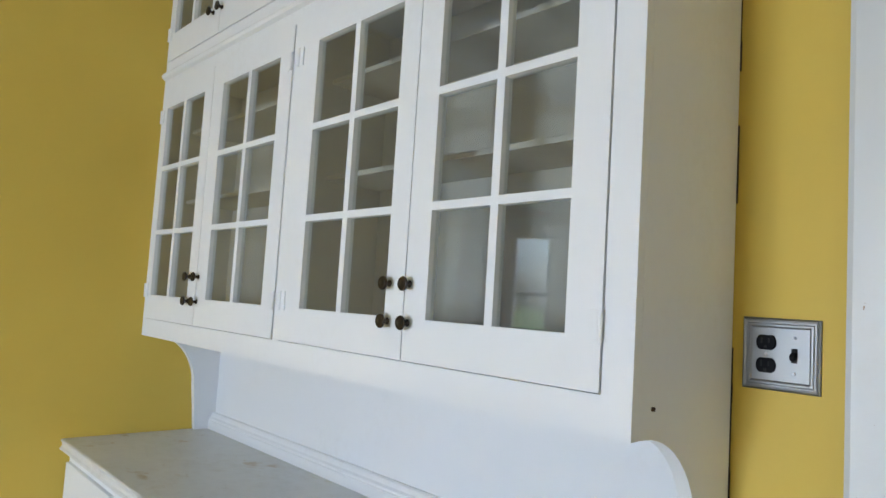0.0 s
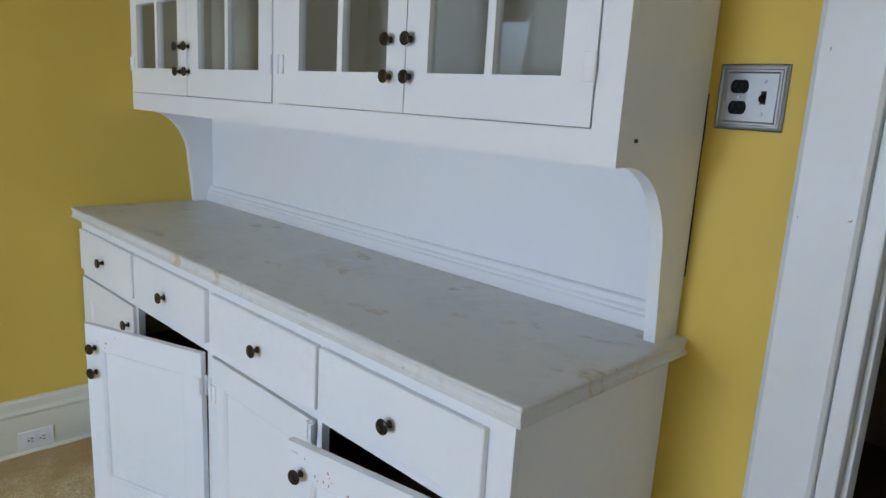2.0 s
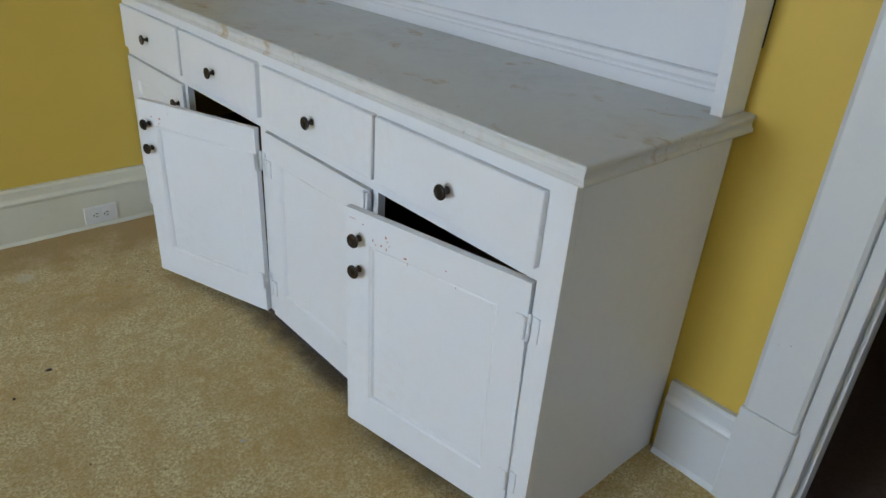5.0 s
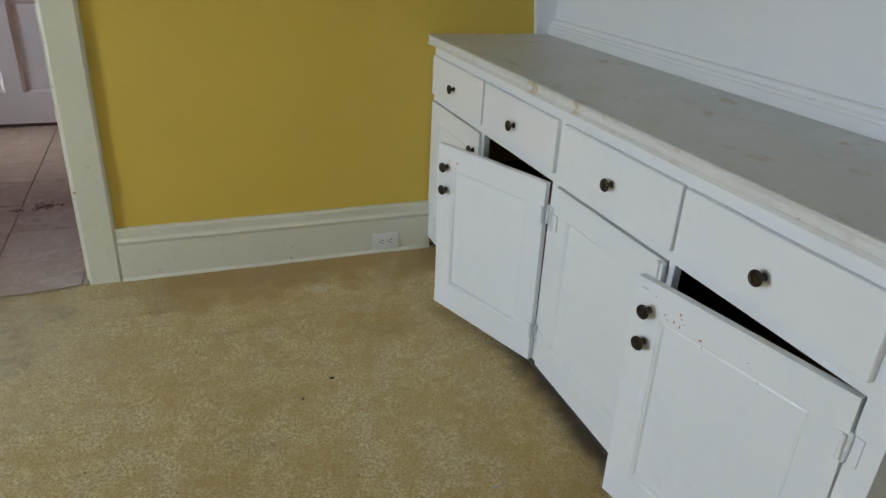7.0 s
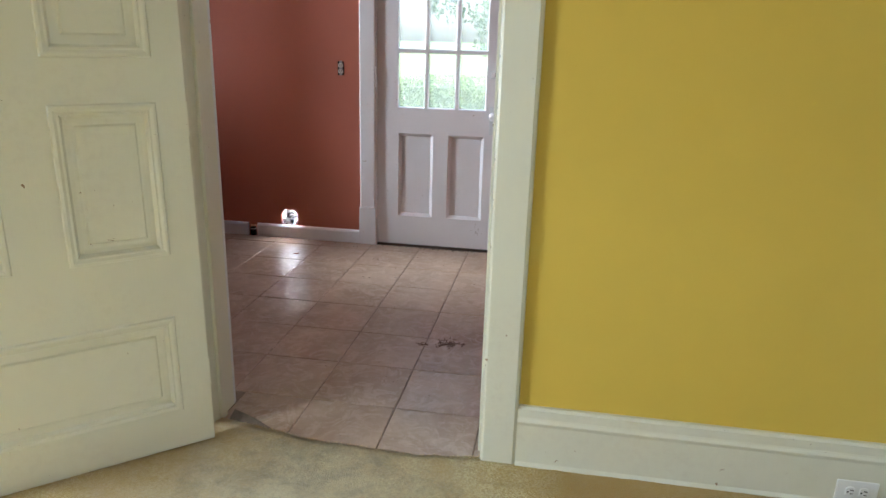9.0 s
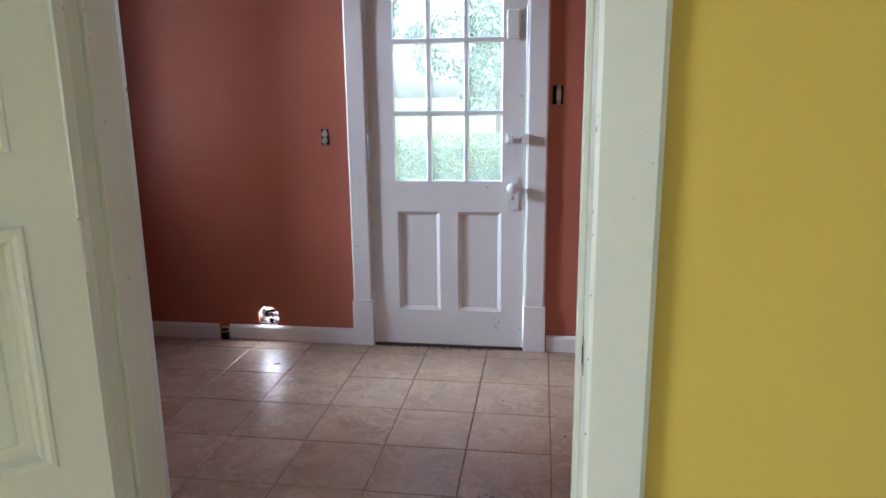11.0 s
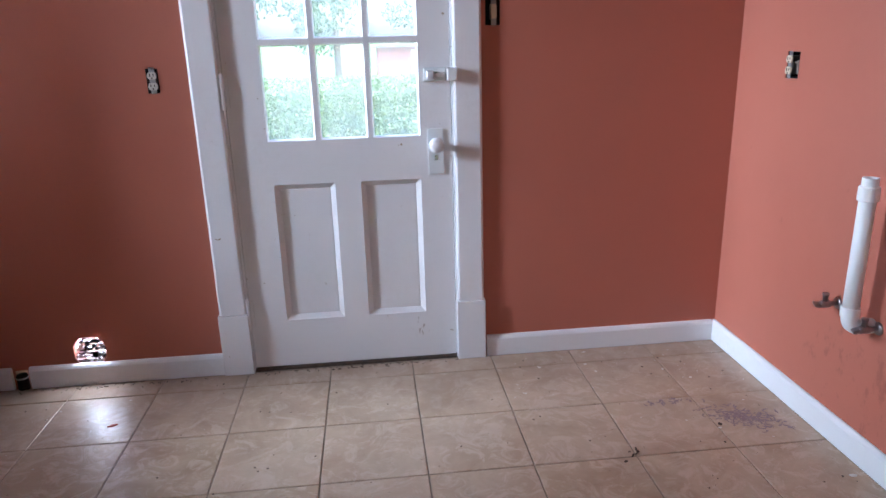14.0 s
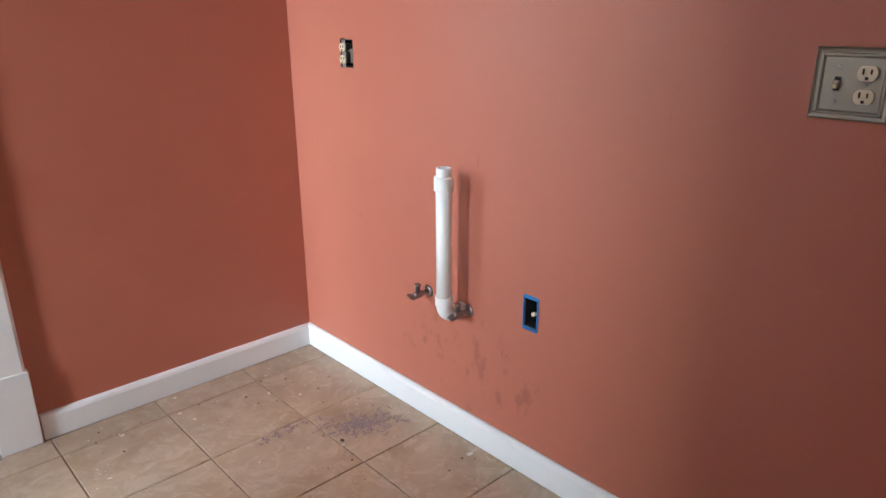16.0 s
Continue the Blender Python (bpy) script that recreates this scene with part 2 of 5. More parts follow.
def carpet():
    """Pale straw cut pile, mottled golden brown, stained along the wall, grey and trodden at the doorway."""
    m = mat("tan_cut_pile_carpet", (0.6, 0.5, 0.3), 0.95, 0, 0.1)
    n = Nodes(m)
    tuft = n.noise(150, 5, 0.8)
    clump = n.noise(48, 6, 0.8)
    c = n.mix(n.ramp(tuft, 0.42, 0.58), (0.58, 0.40, 0.13), (0.98, 0.89, 0.52))
    c = n.mix(n.math("MULTIPLY", n.ramp(clump, 0.46, 0.58), 0.30), c, (0.66, 0.46, 0.16))
    c = n.mix(n.math("MULTIPLY", n.ramp(n.noise(10, 6, 0.72, distort=0.5), 0.46, 0.58), 0.48), c, (0.62, 0.41, 0.11))
    c = n.mix(n.math("MULTIPLY", n.ramp(n.noise(2.6, 5, 0.62), 0.48, 0.64), 0.52), c, (0.60, 0.39, 0.10))
    c = n.mix(n.math("MULTIPLY", n.ramp(n.noise(1.3, 4, 0.6, distort=0.4), 0.58, 0.72), 0.45), c, (0.34, 0.24, 0.11))
    mp = n.put("ShaderNodeMapping", Vector=n.co, Rotation=(0, 0, 0.95), Scale=(1.3, 9.0, 1.0))
    streak = n.math("MULTIPLY", n.ramp(n.noise(1.0, 3, 0.5, mp.outputs[0]), 0.60, 0.68), n.ramp(n.noise(2.1, 2), 0.5, 0.6))
    c = n.mix(n.math("MULTIPLY", streak, 0.5), c, (0.46, 0.30, 0.09))
    sep = n.put("ShaderNodeSeparateXYZ", Vector=n.co)
    # golden-brown stain along the north wall, right of the doorway
    band = n.math("ADD", n.math("MULTIPLY", n.math("SUBTRACT", sep.outputs[1], 2.38), 2.4), n.math("MULTIPLY", n.math("SUBTRACT", n.noise(5, 5, 0.65), 0.5), 1.3))
    band = n.math("MULTIPLY", n.ramp(band, 0.05, 0.5), n.ramp(n.math("ADD", sep.outputs[0], 0.6), 0.0, 0.3))
    c = n.mix(n.math("MULTIPLY", band, 0.75), c, (0.46, 0.28, 0.06))
    # the same stain left of the doorway, under the open door
    left = n.math("MULTIPLY", n.ramp(n.math("ADD", n.math("SUBTRACT", -1.30, sep.outputs[0]), n.math("MULTIPLY", n.math("SUBTRACT", n.noise(4, 5, 0.65), 0.5), 0.8)), 0.0, 0.25), n.ramp(n.math("SUBTRACT", sep.outputs[1], 2.0), 0.0, 0.3))
    c = n.mix(n.math("MULTIPLY", left, 0.6), c, (0.44, 0.28, 0.09))
    # black-brown dirt and the cabinet's toe shadow, painted together along its foot
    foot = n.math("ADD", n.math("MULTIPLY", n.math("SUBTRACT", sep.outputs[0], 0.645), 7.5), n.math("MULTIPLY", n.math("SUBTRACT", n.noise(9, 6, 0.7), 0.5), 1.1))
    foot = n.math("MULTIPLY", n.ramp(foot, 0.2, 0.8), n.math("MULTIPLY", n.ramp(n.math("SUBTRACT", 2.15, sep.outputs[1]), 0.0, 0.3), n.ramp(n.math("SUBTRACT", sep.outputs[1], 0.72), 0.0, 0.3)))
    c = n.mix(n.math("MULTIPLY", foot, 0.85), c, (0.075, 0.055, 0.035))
    # one round bleached spot
    sx, sy = n.math("SUBTRACT", sep.outputs[0], 0.2), n.math("SUBTRACT", sep.outputs[1], 2.45)
    spot = n.math("SQRT", n.math("ADD", n.math("MULTIPLY", sx, sx), n.math("MULTIPLY", sy, sy)))
    c = n.mix(n.math("MULTIPLY", n.ramp(spot, 0.022, 0.036, (1, 1, 1), (0, 0, 0)), 0.6), c, (0.85, 0.78, 0.6))
    # worn, grey track at the doorway
    dx = n.math("MULTIPLY", n.math("ADD", sep.outputs[0], 1.1), 1.25)
    dy = n.math("MULTIPLY", n.math("ADD", sep.outputs[1], -2.35), 1.2)
    r = n.math("SQRT", n.math("ADD", n.math("MULTIPLY", dx, dx), n.math("MULTIPLY", dy, dy)))
    track = n.math("ADD", n.math("MULTIPLY", n.math("SUBTRACT", 1.0, r), 0.9), n.math("SUBTRACT", n.noise(4.5, 5, 0.65), 0.5))
    c = n.mix(n.math("MULTIPLY", n.ramp(track, 0.15, 0.75), 0.65), c, (0.74, 0.66, 0.46))
    c = n.mix(n.math("MULTIPLY", n.ramp(n.math("MULTIPLY", n.ramp(track, 0.1, 0.5), n.noise(11, 7, 0.74, distort=0.3)), 0.44, 0.68), 0.5), c, (0.20, 0.14, 0.07))
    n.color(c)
    b1 = n.bump(tuft, 1.0, 0.008)
    n.bump(clump, 1.0, 0.008, b1)
    n.b.inputs["Sheen Weight"].default_value = 0.25
    return m


M_CARPET = carpet()


def tile():
    m = mat("beige_ceramic_tile", (0.5, 0.36, 0.26), 0.28)
    n = Nodes(m)
    info = n.t.nodes.new("ShaderNodeObjectInfo").outputs["Random"]
    geo = n.t.nodes.new("ShaderNodeNewGeometry").outputs["Position"]
    off = n.put("ShaderNodeCombineXYZ", X=n.math("MULTIPLY", info, 31.0), Y=n.math("MULTIPLY", info, 57.0), Z=info)
    add = n.t.nodes.new("ShaderNodeVectorMath")
    n.t.links.new(n.co, add.inputs[0])
    n.t.links.new(off.outputs[0], add.inputs[1])
    v = add.outputs[0]
    cloud = n.noise(4.2, 6, 0.62, v, 0.9)
    vein = n.noise(11, 5, 0.7, v, 1.6)
    c = n.mix(n.ramp(cloud, 0.34, 0.66), (0.40, 0.285, 0.18), (0.56, 0.44, 0.315))
    c = n.mix(n.math("MULTIPLY", n.ramp(vein, 0.48, 0.62), 0.62), c, (0.66, 0.55, 0.44))
    c = n.mix(n.math("MULTIPLY", info, 0.18), c, (0.50, 0.35, 0.26))
    grime = n.ramp(n.noise(1.7, 5, 0.65, geo), 0.50, 0.72)
    c = n.mix(n.math("MULTIPLY", grime, 0.5), c, (0.27, 0.18, 0.11))
    sep = n.put("ShaderNodeSeparateXYZ", Vector=geo)
    edge = n.math("ADD", n.ramp(n.math("MULTIPLY", n.math("SUBTRACT", sep.outputs[1], 4.45), 1.7), 0.0, 1.0), n.math("SUBTRACT", n.noise(5, 5, 0.7, geo), 0.6))
    c = n.mix(n.math("MULTIPLY", n.ramp(edge, 0.2, 0.9), 0.5), c, (0.20, 0.13, 0.095))
    speck = n.ramp(n.noise(60, 3, 0.6, geo), 0.70, 0.74)
    c = n.mix(n.math("MULTIPLY", speck, 0.55), c, (0.12, 0.08, 0.06))
    n.color(c)
    n.rough(n.ramp(n.noise(6, 5, 0.7, geo), 0.3, 0.75, (0.31,) * 3, (0.52,) * 3))
    b1 = n.bump(n.noise(30, 4, 0.6, v), 0.15, 0.0015)
    n.bump(n.noise(5, 2, 0.5, v), 0.2, 0.003, b1)
    return m


M_TILE = tile()


def rough_mat(name, a, b, scale, rough=0.9, bump=0.5, dist=0.004):
    m = mat(name, a, rough)
    n = Nodes(m)
    n.color(n.mix(n.ramp(n.noise(scale, 5, 0.65), 0.3, 0.7), a, b))
    n.bump(n.noise(scale * 2.3, 4), bump, dist)
    return m


M_GROUT = rough_mat("dirty_grout", (0.22, 0.165, 0.12), (0.33, 0.26, 0.20), 14)
M_WOODIN = rough_mat("bare_brown_wood", (0.16, 0.09, 0.045), (0.26, 0.15, 0.075), 30)
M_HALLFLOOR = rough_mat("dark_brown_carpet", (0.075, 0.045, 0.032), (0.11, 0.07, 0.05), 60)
# Brown-grey tone carries the unlit hall's dimness in the wall colour.
M_HALLWALL = rough_mat("hall_paint_dimmed", (0.25, 0.2, 0.16), (0.2, 0.16, 0.13), 5)
M_GRASS = rough_mat("grass", (0.06, 0.11, 0.025), (0.10, 0.16, 0.04), 3)
M_SIDING = rough_mat("pale_siding", (0.62, 0.58, 0.56), (0.55, 0.5, 0.48), 4)
M_REDWALL = rough_mat("faded_red_boards", (0.42, 0.12, 0.11), (0.36, 0.1, 0.09), 6)
M_BARK = rough_mat("bark", (0.09, 0.065, 0.045), (0.15, 0.11, 0.08), 20)
M_ROOF = rough_mat("grey_shingle", (0.13, 0.13, 0.14), (0.2, 0.2, 0.2), 12)
M_CHIP = rough_mat("paint_chip", (0.78, 0.76, 0.72), (0.6, 0.56, 0.5), 40)
M_DEBRIS = rough_mat("dark_debris", (0.04, 0.028, 0.02), (0.09, 0.06, 0.04), 60)
M_SPOT = rough_mat("dried_red_paint", (0.55, 0.27, 0.22), (0.40, 0.24, 0.2), 60)
M_GLUE = rough_mat("dried_purple_grey_residue", (0.24, 0.175, 0.18), (0.36, 0.28, 0.28), 90)
M_GRIME = rough_mat("thin_grime", (0.42, 0.36, 0.32), (0.5, 0.45, 0.42), 60)
M_GLUEBROWN = rough_mat("dried_brown_residue", (0.15, 0.09, 0.055), (0.22, 0.14, 0.09), 60)


def leaf_mat(name, a, b):
    m = mat(name, a, 0.55)
    n = Nodes(m)
    r = n.t.nodes.new("ShaderNodeNewGeometry").outputs["Random Per Island"]
    n.color(n.mix(r, a, b))
    n.b.inputs["Transmission Weight"].default_value = 0.0
    return m


M_HEDGE = leaf_mat("hedge_leaf", (0.09, 0.15, 0.055), (0.14, 0.20, 0.085))
M_LEAF = leaf_mat("tree_leaf", (0.06, 0.10, 0.05), (0.12, 0.17, 0.11))

# ---- mesh helpers ----


def mesh(bm, name, material):
    me = bpy.data.meshes.new(name)
    bm.to_mesh(me)
    bm.free()
    me.materials.append(material)
    return me


def part(name, bm, material, parent=None, label="", smooth=False):
    ob = new(name, mesh(bm, name, material))
    if smooth:
        for p in ob.data.polygons:
            p.use_smooth = True
    if parent:
        ob.parent = parent
    if label:
        ob["label"] = label
    return ob


def thing(name, label, category, at=(0, 0, 0), rz=0.0, group="", kind=""):
    ob = new(name)
    ob.empty_display_size = 0.05
    ob.matrix_basis = pose(*at, 0, 0, rz)
    return tagged(ob, label, category, group, kind)


def setting(name, bm, material, label, category="structure"):
    return tagged(part(name, bm, material), label, category, "", "structure")


def box(bm, x0, y0, z0, x1, y1, z1, bevel=0.0, seg=2):
    r = bmesh.ops.create_cube(bm, size=1)
    bmesh.ops.scale(bm, vec=(abs(x1 - x0), abs(y1 - y0), abs(z1 - z0)), verts=r["verts"])
    bmesh.ops.translate(bm, vec=((x0 + x1) / 2, (y0 + y1) / 2, (z0 + z1) / 2), verts=r["verts"])
    if bevel:
        edges = {e for v in r["verts"] for e in v.link_edges}
        bmesh.ops.bevel(bm, geom=list(edges), offset=bevel, segments=seg, affect="EDGES", profile=0.5)
    return bm


def boxes(*rows, bevel=0.0):
    bm = bmesh.new()
    for r in rows:
        box(bm, *r, bevel=bevel)
    return bm


def extrude(profile, axis, a, b):
    """A prism: a closed profile of (u, v) drawn out along an axis from a to b. u, v are the other two axes in order."""
    bm = bmesh.new()
    put = {"x": lambda s, u, v: (s, u, v), "y": lambda s, u, v: (u, s, v), "z": lambda s, u, v: (u, v, s)}[axis]
    one = [bm.verts.new(put(a, u, v)) for u, v in profile]
    two = [bm.verts.new(put(b, u, v)) for u, v in profile]
    n = len(profile)
    for i in range(n):
        bm.faces.new((one[i], one[(i + 1) % n], two[(i + 1) % n], two[i]))
    bm.faces.new(one[::-1])
    bm.faces.new(two)
    bmesh.ops.recalc_face_normals(bm, faces=bm.faces)
    return bm


def lathe(profile, seg=20):
    """A turned shape about z from (radius, height) pairs."""
    bm = bmesh.new()
    rings = []
    for r, z in profile:
        rings.append([bm.verts.new((r * math.cos(2 * math.pi * k / seg), r * math.sin(2 * math.pi * k / seg), z)) for k in range(seg)])
    for p, q in zip(rings, rings[1:]):
        for k in range(seg):
            bm.faces.new((p[k], p[(k + 1) % seg], q[(k + 1) % seg], q[k]))
    bm.faces.new(rings[0][::-1])
    bm.faces.new(rings[-1])
    bmesh.ops.recalc_face_normals(bm, faces=bm.faces)
    return bm


def moved(bm, m):
    bmesh.ops.transform(bm, matrix=m, verts=bm.verts)
    return bm


def join(*many):
    out = bmesh.new()
    for b in many:
        me = bpy.data.meshes.new("tmp")
        b.to_mesh(me)
        b.free()
        out.from_mesh(me)
        bpy.data.meshes.remove(me)
    return out


def wall(axis, at, thick, u0, u1, z0, z1, holes=()):
    """A wall along x or y with openings (u0, z0, u1, z1) right through it. It fills from at to at + thick."""
    us = sorted({u0, u1, *[h[0] for h in holes], *[h[2] for h in holes]})
    zs = sorted({z0, z1, *[h[1] for h in holes], *[h[3] for h in holes]})
    us, zs = [u for u in us if u0 <= u <= u1], [z for z in zs if z0 <= z <= z1]

    def solid(i, k):
        if not (0 <= i < len(us) - 1 and 0 <= k < len(zs) - 1):
            return False
        u, z = (us[i] + us[i + 1]) / 2, (zs[k] + zs[k + 1]) / 2
        return not any(h[0] < u < h[2] and h[1] < z < h[3] for h in holes)

    bm = bmesh.new()
    cache = {}

    def v(u, d, z):
        key = (round(u, 5), d, round(z, 5))
        if key not in cache:
            w = at + d * thick
            cache[key] = bm.verts.new((u, w, z) if axis == "x" else (w, u, z))
        return cache[key]

    for i in range(len(us) - 1):
        for k in range(len(zs) - 1):
            if not solid(i, k):
                continue
            a, b, c, d = us[i], us[i + 1], zs[k], zs[k + 1]
            for s in (0, 1):
                bm.faces.new((v(a, s, c), v(b, s, c), v(b, s, d), v(a, s, d)))
            for ok, (p, q) in ((solid(i - 1, k), ((a, c), (a, d))), (solid(i + 1, k), ((b, c), (b, d))), (solid(i, k - 1), ((a, c), (b, c))), (solid(i, k + 1), ((a, d), (b, d)))):
                if not ok:
                    bm.faces.new((v(p[0], 0, p[1]), v(q[0], 0, q[1]), v(q[0], 1, q[1]), v(p[0], 1, p[1])))
    bmesh.ops.recalc_face_normals(bm, faces=bm.faces)
    return bm


def frame_of(ob):
    m = Matrix.Identity(4)
    while ob:
        m = ob.matrix_basis @ m
        ob = ob.parent
    return m


def wpart(name, bm, material, parent, label="", smooth=False):
    """A part whose mesh was built in the world's coordinates."""
    moved(bm, frame_of(parent).inverted())
    return part(name, bm, material, parent, label, smooth)


def nested(x0, z0, x1, z1, y, steps, side=-1, axis="x"):
    """A panel's relief: mitred loops inside a rectangle from (inset, height) steps, closed by a flat field."""
    bm = bmesh.new()
    loops = []
    for inset, h in steps:
        a, b, c, d = x0 + inset, x1 - inset, z0 + inset, z1 - inset
        w = y + side * h
        pts = [(a, c), (b, c), (b, d), (a, d)]
        loops.append([bm.verts.new((u, w, z) if axis == "x" else (w, u, z)) for u, z in pts])
    for p, q in zip(loops, loops[1:]):
        for k in range(4):
            bm.faces.new((p[k], p[(k + 1) % 4], q[(k + 1) % 4], q[k]))
    bm.faces.new(loops[-1])
    bmesh.ops.recalc_face_normals(bm, faces=bm.faces)
    return bm


# ---- the setting ----
DOOR_HOLE = (-1.602, -0.1, -0.598, 2.10)
BACK_HOLE = (-1.632, -0.1, -0.768, 2.08)
setting("wall_north", wall("x", NORTH, 0.08, WEST - 0.15, EAST + 0.14, -0.1, CEIL, [DOOR_HOLE]), M_YELLOW, "yellow painted plaster wall with a doorway to the kitchen", "wall")
setting("wall_east", wall("y", EAST, 0.14, SOUTH - 0.15, NORTH, -0.1, CEIL, [(-0.56, -0.1, 0.315, 2.08)]), M_YELLOW, "yellow painted plaster wall behind the built-in cabinet", "wall")
setting("wall_west", wall("y", WEST - 0.15, 0.15, SOUTH - 0.15, NORTH, -0.1, CEIL, [(0.80, 0.52, 1.80, 1.86)]), M_YELLOW, "yellow painted plaster wall with one unseen window", "wall")
setting("wall_south", wall("x", SOUTH - 0.15, 0.15, WEST, EAST, -0.1, CEIL, [(-1.3, 0.78, -0.3, 2.22)]), M_YELLOW, "yellow painted plaster wall with one unseen window", "wall")
setting("ceiling", boxes((WEST - 0.15, SOUTH - 0.15, CEIL, EAST + 0.14, NORTH + 0.08, CEIL + 0.15)), M_CEIL, "plain white painted plaster ceiling", "ceiling")

setting("wall_kitchen_south", wall("x", NORTH + 0.082, K_SOUTH - NORTH - 0.082, K_WEST - 0.15, K_EAST + 0.15, -0.1, CEIL, [DOOR_HOLE]), M_RED, "terracotta painted kitchen wall with the doorway", "wall")
VENT = (-2.242, 0.137)
setting("wall_kitchen_north", wall("x", K_NORTH, 0.12, K_WEST - 0.15, K_EAST + 0.15, -0.4, CEIL, [BACK_HOLE, (VENT[0] - 0.0605, VENT[1] - 0.0605, VENT[0] + 0.0605, VENT[1] + 0.0605),
    (-1.876, 1.118, -1.834, 1.204), (-0.655, 1.321, -0.600, 1.417), (-2.535, -0.01, -2.488, 0.075)]), M_RED, "terracotta painted kitchen wall with the back door", "wall")
setting("wall_kitchen_east", wall("y", K_EAST, 0.15, K_SOUTH, K_NORTH, -0.4, CEIL, [(4.738, 1.118, 4.808, 1.206), (3.943, 0.467, 3.989, 0.552)]), M_RED, "terracotta painted kitchen wall with bare pipes and boxes", "wall")
setting("wall_kitchen_west", wall("y", K_WEST - 0.15, 0.15, K_SOUTH, K_NORTH, -0.4, CEIL, [(4.15, 0.98, 4.71, 2.2)]), M_RED, "terracotta painted kitchen wall with a high window", "wall")
setting("ceiling_kitchen", boxes((K_WEST - 0.15, K_SOUTH, CEIL + 0.001, K_EAST + 0.15, K_NORTH + 0.12, CEIL + 0.15)), M_CEIL, "plain white painted kitchen ceiling", "ceiling")


def plain_window(name, axis, at, u0, u1, z0, z1, inward):
    """A plain double-hung window in its opening."""
    g = thing(name, "white painted wooden double-hung window with clear panes", "window", kind="structure")
    d0, d1 = at, at + 0.05

    def b(ua, za, ub, zb, e=0.0):
        return (ua, d0 - e, za, ub, d1 + e, zb) if axis == "x" else (d0 - e, ua, za, d1 + e, ub, zb)
    part("window_frame", boxes(b(u0, z0, u0 + 0.05, z1), b(u1 - 0.05, z0, u1, z1), b(u0 + 0.05, z0, u1 - 0.05, z0 + 0.06), b(u0 + 0.05, z1 - 0.05, u1 - 0.05, z1), b(u0 + 0.05, (z0 + z1) / 2 - 0.02, u1 - 0.05, (z0 + z1) / 2 + 0.02), bevel=0.004), M_TRIM, g)
    f0 = at + (0.13 if inward > 0 else -0.10)
    c = lambda ua, za, ub, zb: (ua, f0, za, ub, f0 + 0.022, zb) if axis == "x" else (f0, ua, za, f0 + 0.022, ub, zb)
    part("casing", boxes(c(u0 - 0.11, z0 - 0.1, u0, z1 + 0.11), c(u1, z0 - 0.1, u1 + 0.11, z1 + 0.11), c(u0, z1, u1, z1 + 0.11), c(u0, z0 - 0.1, u1, z0), bevel=0.003), M_TRIM, g)
    return g


plain_window("window_1", "y", WEST - 0.13, 0.80, 1.80, 0.52, 1.86, 1)
plain_window("window_2", "y", K_WEST - 0.13, 4.15, 4.71, 0.98, 2.2, 1)
# Unseen south window, added only to hold the weak fill lamp.
plain_window("window_3", "x", SOUTH - 0.13, -1.3, -0.3, 0.78, 2.22, 1)

# carpet: one sheet with a soft uneven pile and a frayed edge at the doorway


def worn_edge(x):
    """How far the torn carpet reaches past the wall's line in the doorway."""
    pulled = 0.05 * max(0.0, (-1.29 - x) / 0.25) - 0.024 * max(0.0, min(1.0, (x + 1.29) / 0.14, (-0.62 - x) / 0.2))
    return pulled + 0.010 * noise.noise(Vector((x * 9, 3.1, 0))) + 0.008 * noise.noise(Vector((x * 47, 1.7, 0)))


bm = bmesh.new()
NX, NY = 190, 190
grid = []
for j in range(NY + 1):
    row = []
    for i in range(NX + 1):
        x = WEST + (EAST - WEST) * i / NX
        y = SOUTH + (NORTH - 0.012 - SOUTH) * j / NY
        if j > NY - 3 and -1.58 < x < -0.62:
            y += worn_edge(x) * (j - NY + 3) / 3
        z = 0.010 + 0.004 * noise.noise(Vector((x * 4, y * 4, 0))) + 0.0035 * noise.noise(Vector((x * 23, y * 23, 5)))
        row.append(bm.verts.new((x, y, z)))
    grid.append(row)
for j in range(NY):
    for i in range(NX):
        bm.faces.new((grid[j][i], grid[j][i + 1], grid[j + 1][i + 1], grid[j + 1][i]))
skirt = [bm.verts.new((v.co.x, v.co.y + 0.001, -0.01)) for v in grid[NY]]
for i in range(NX):
    bm.faces.new((grid[NY][i], grid[NY][i + 1], skirt[i + 1], skirt[i]))
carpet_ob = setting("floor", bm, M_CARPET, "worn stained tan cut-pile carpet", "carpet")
for p in carpet_ob.data.polygons:
    p.use_smooth = True
fringe = bmesh.new()
rnd = random.Random(77)
for _ in range(1500):
    x = rnd.uniform(-1.575, -0.625)
    y = NORTH - 0.012 + worn_edge(x) - rnd.uniform(0.0, 0.012)
    a, l, w = rnd.gauss(1.57, 0.6), rnd.uniform(0.006, 0.022) * (1.5 if -1.45 < x < -1.0 else 1.0), rnd.uniform(0.0008, 0.002)
    dx, dy = math.cos(a), math.sin(a)
    z0, z1 = rnd.uniform(0.004, 0.014), rnd.uniform(0.0015, 0.010)
    fringe.faces.new([fringe.verts.new(p) for p in ((x - w * dy, y + w * dx, z0), (x + w * dy, y - w * dx, z0), (x + l * dx, y + l * dy, z1))])
tagged(part("carpet_fringe", fringe, M_CARPET), "frayed pale carpet yarn along the torn edge", "carpet", kind="stuff")
scrap = bmesh.new()
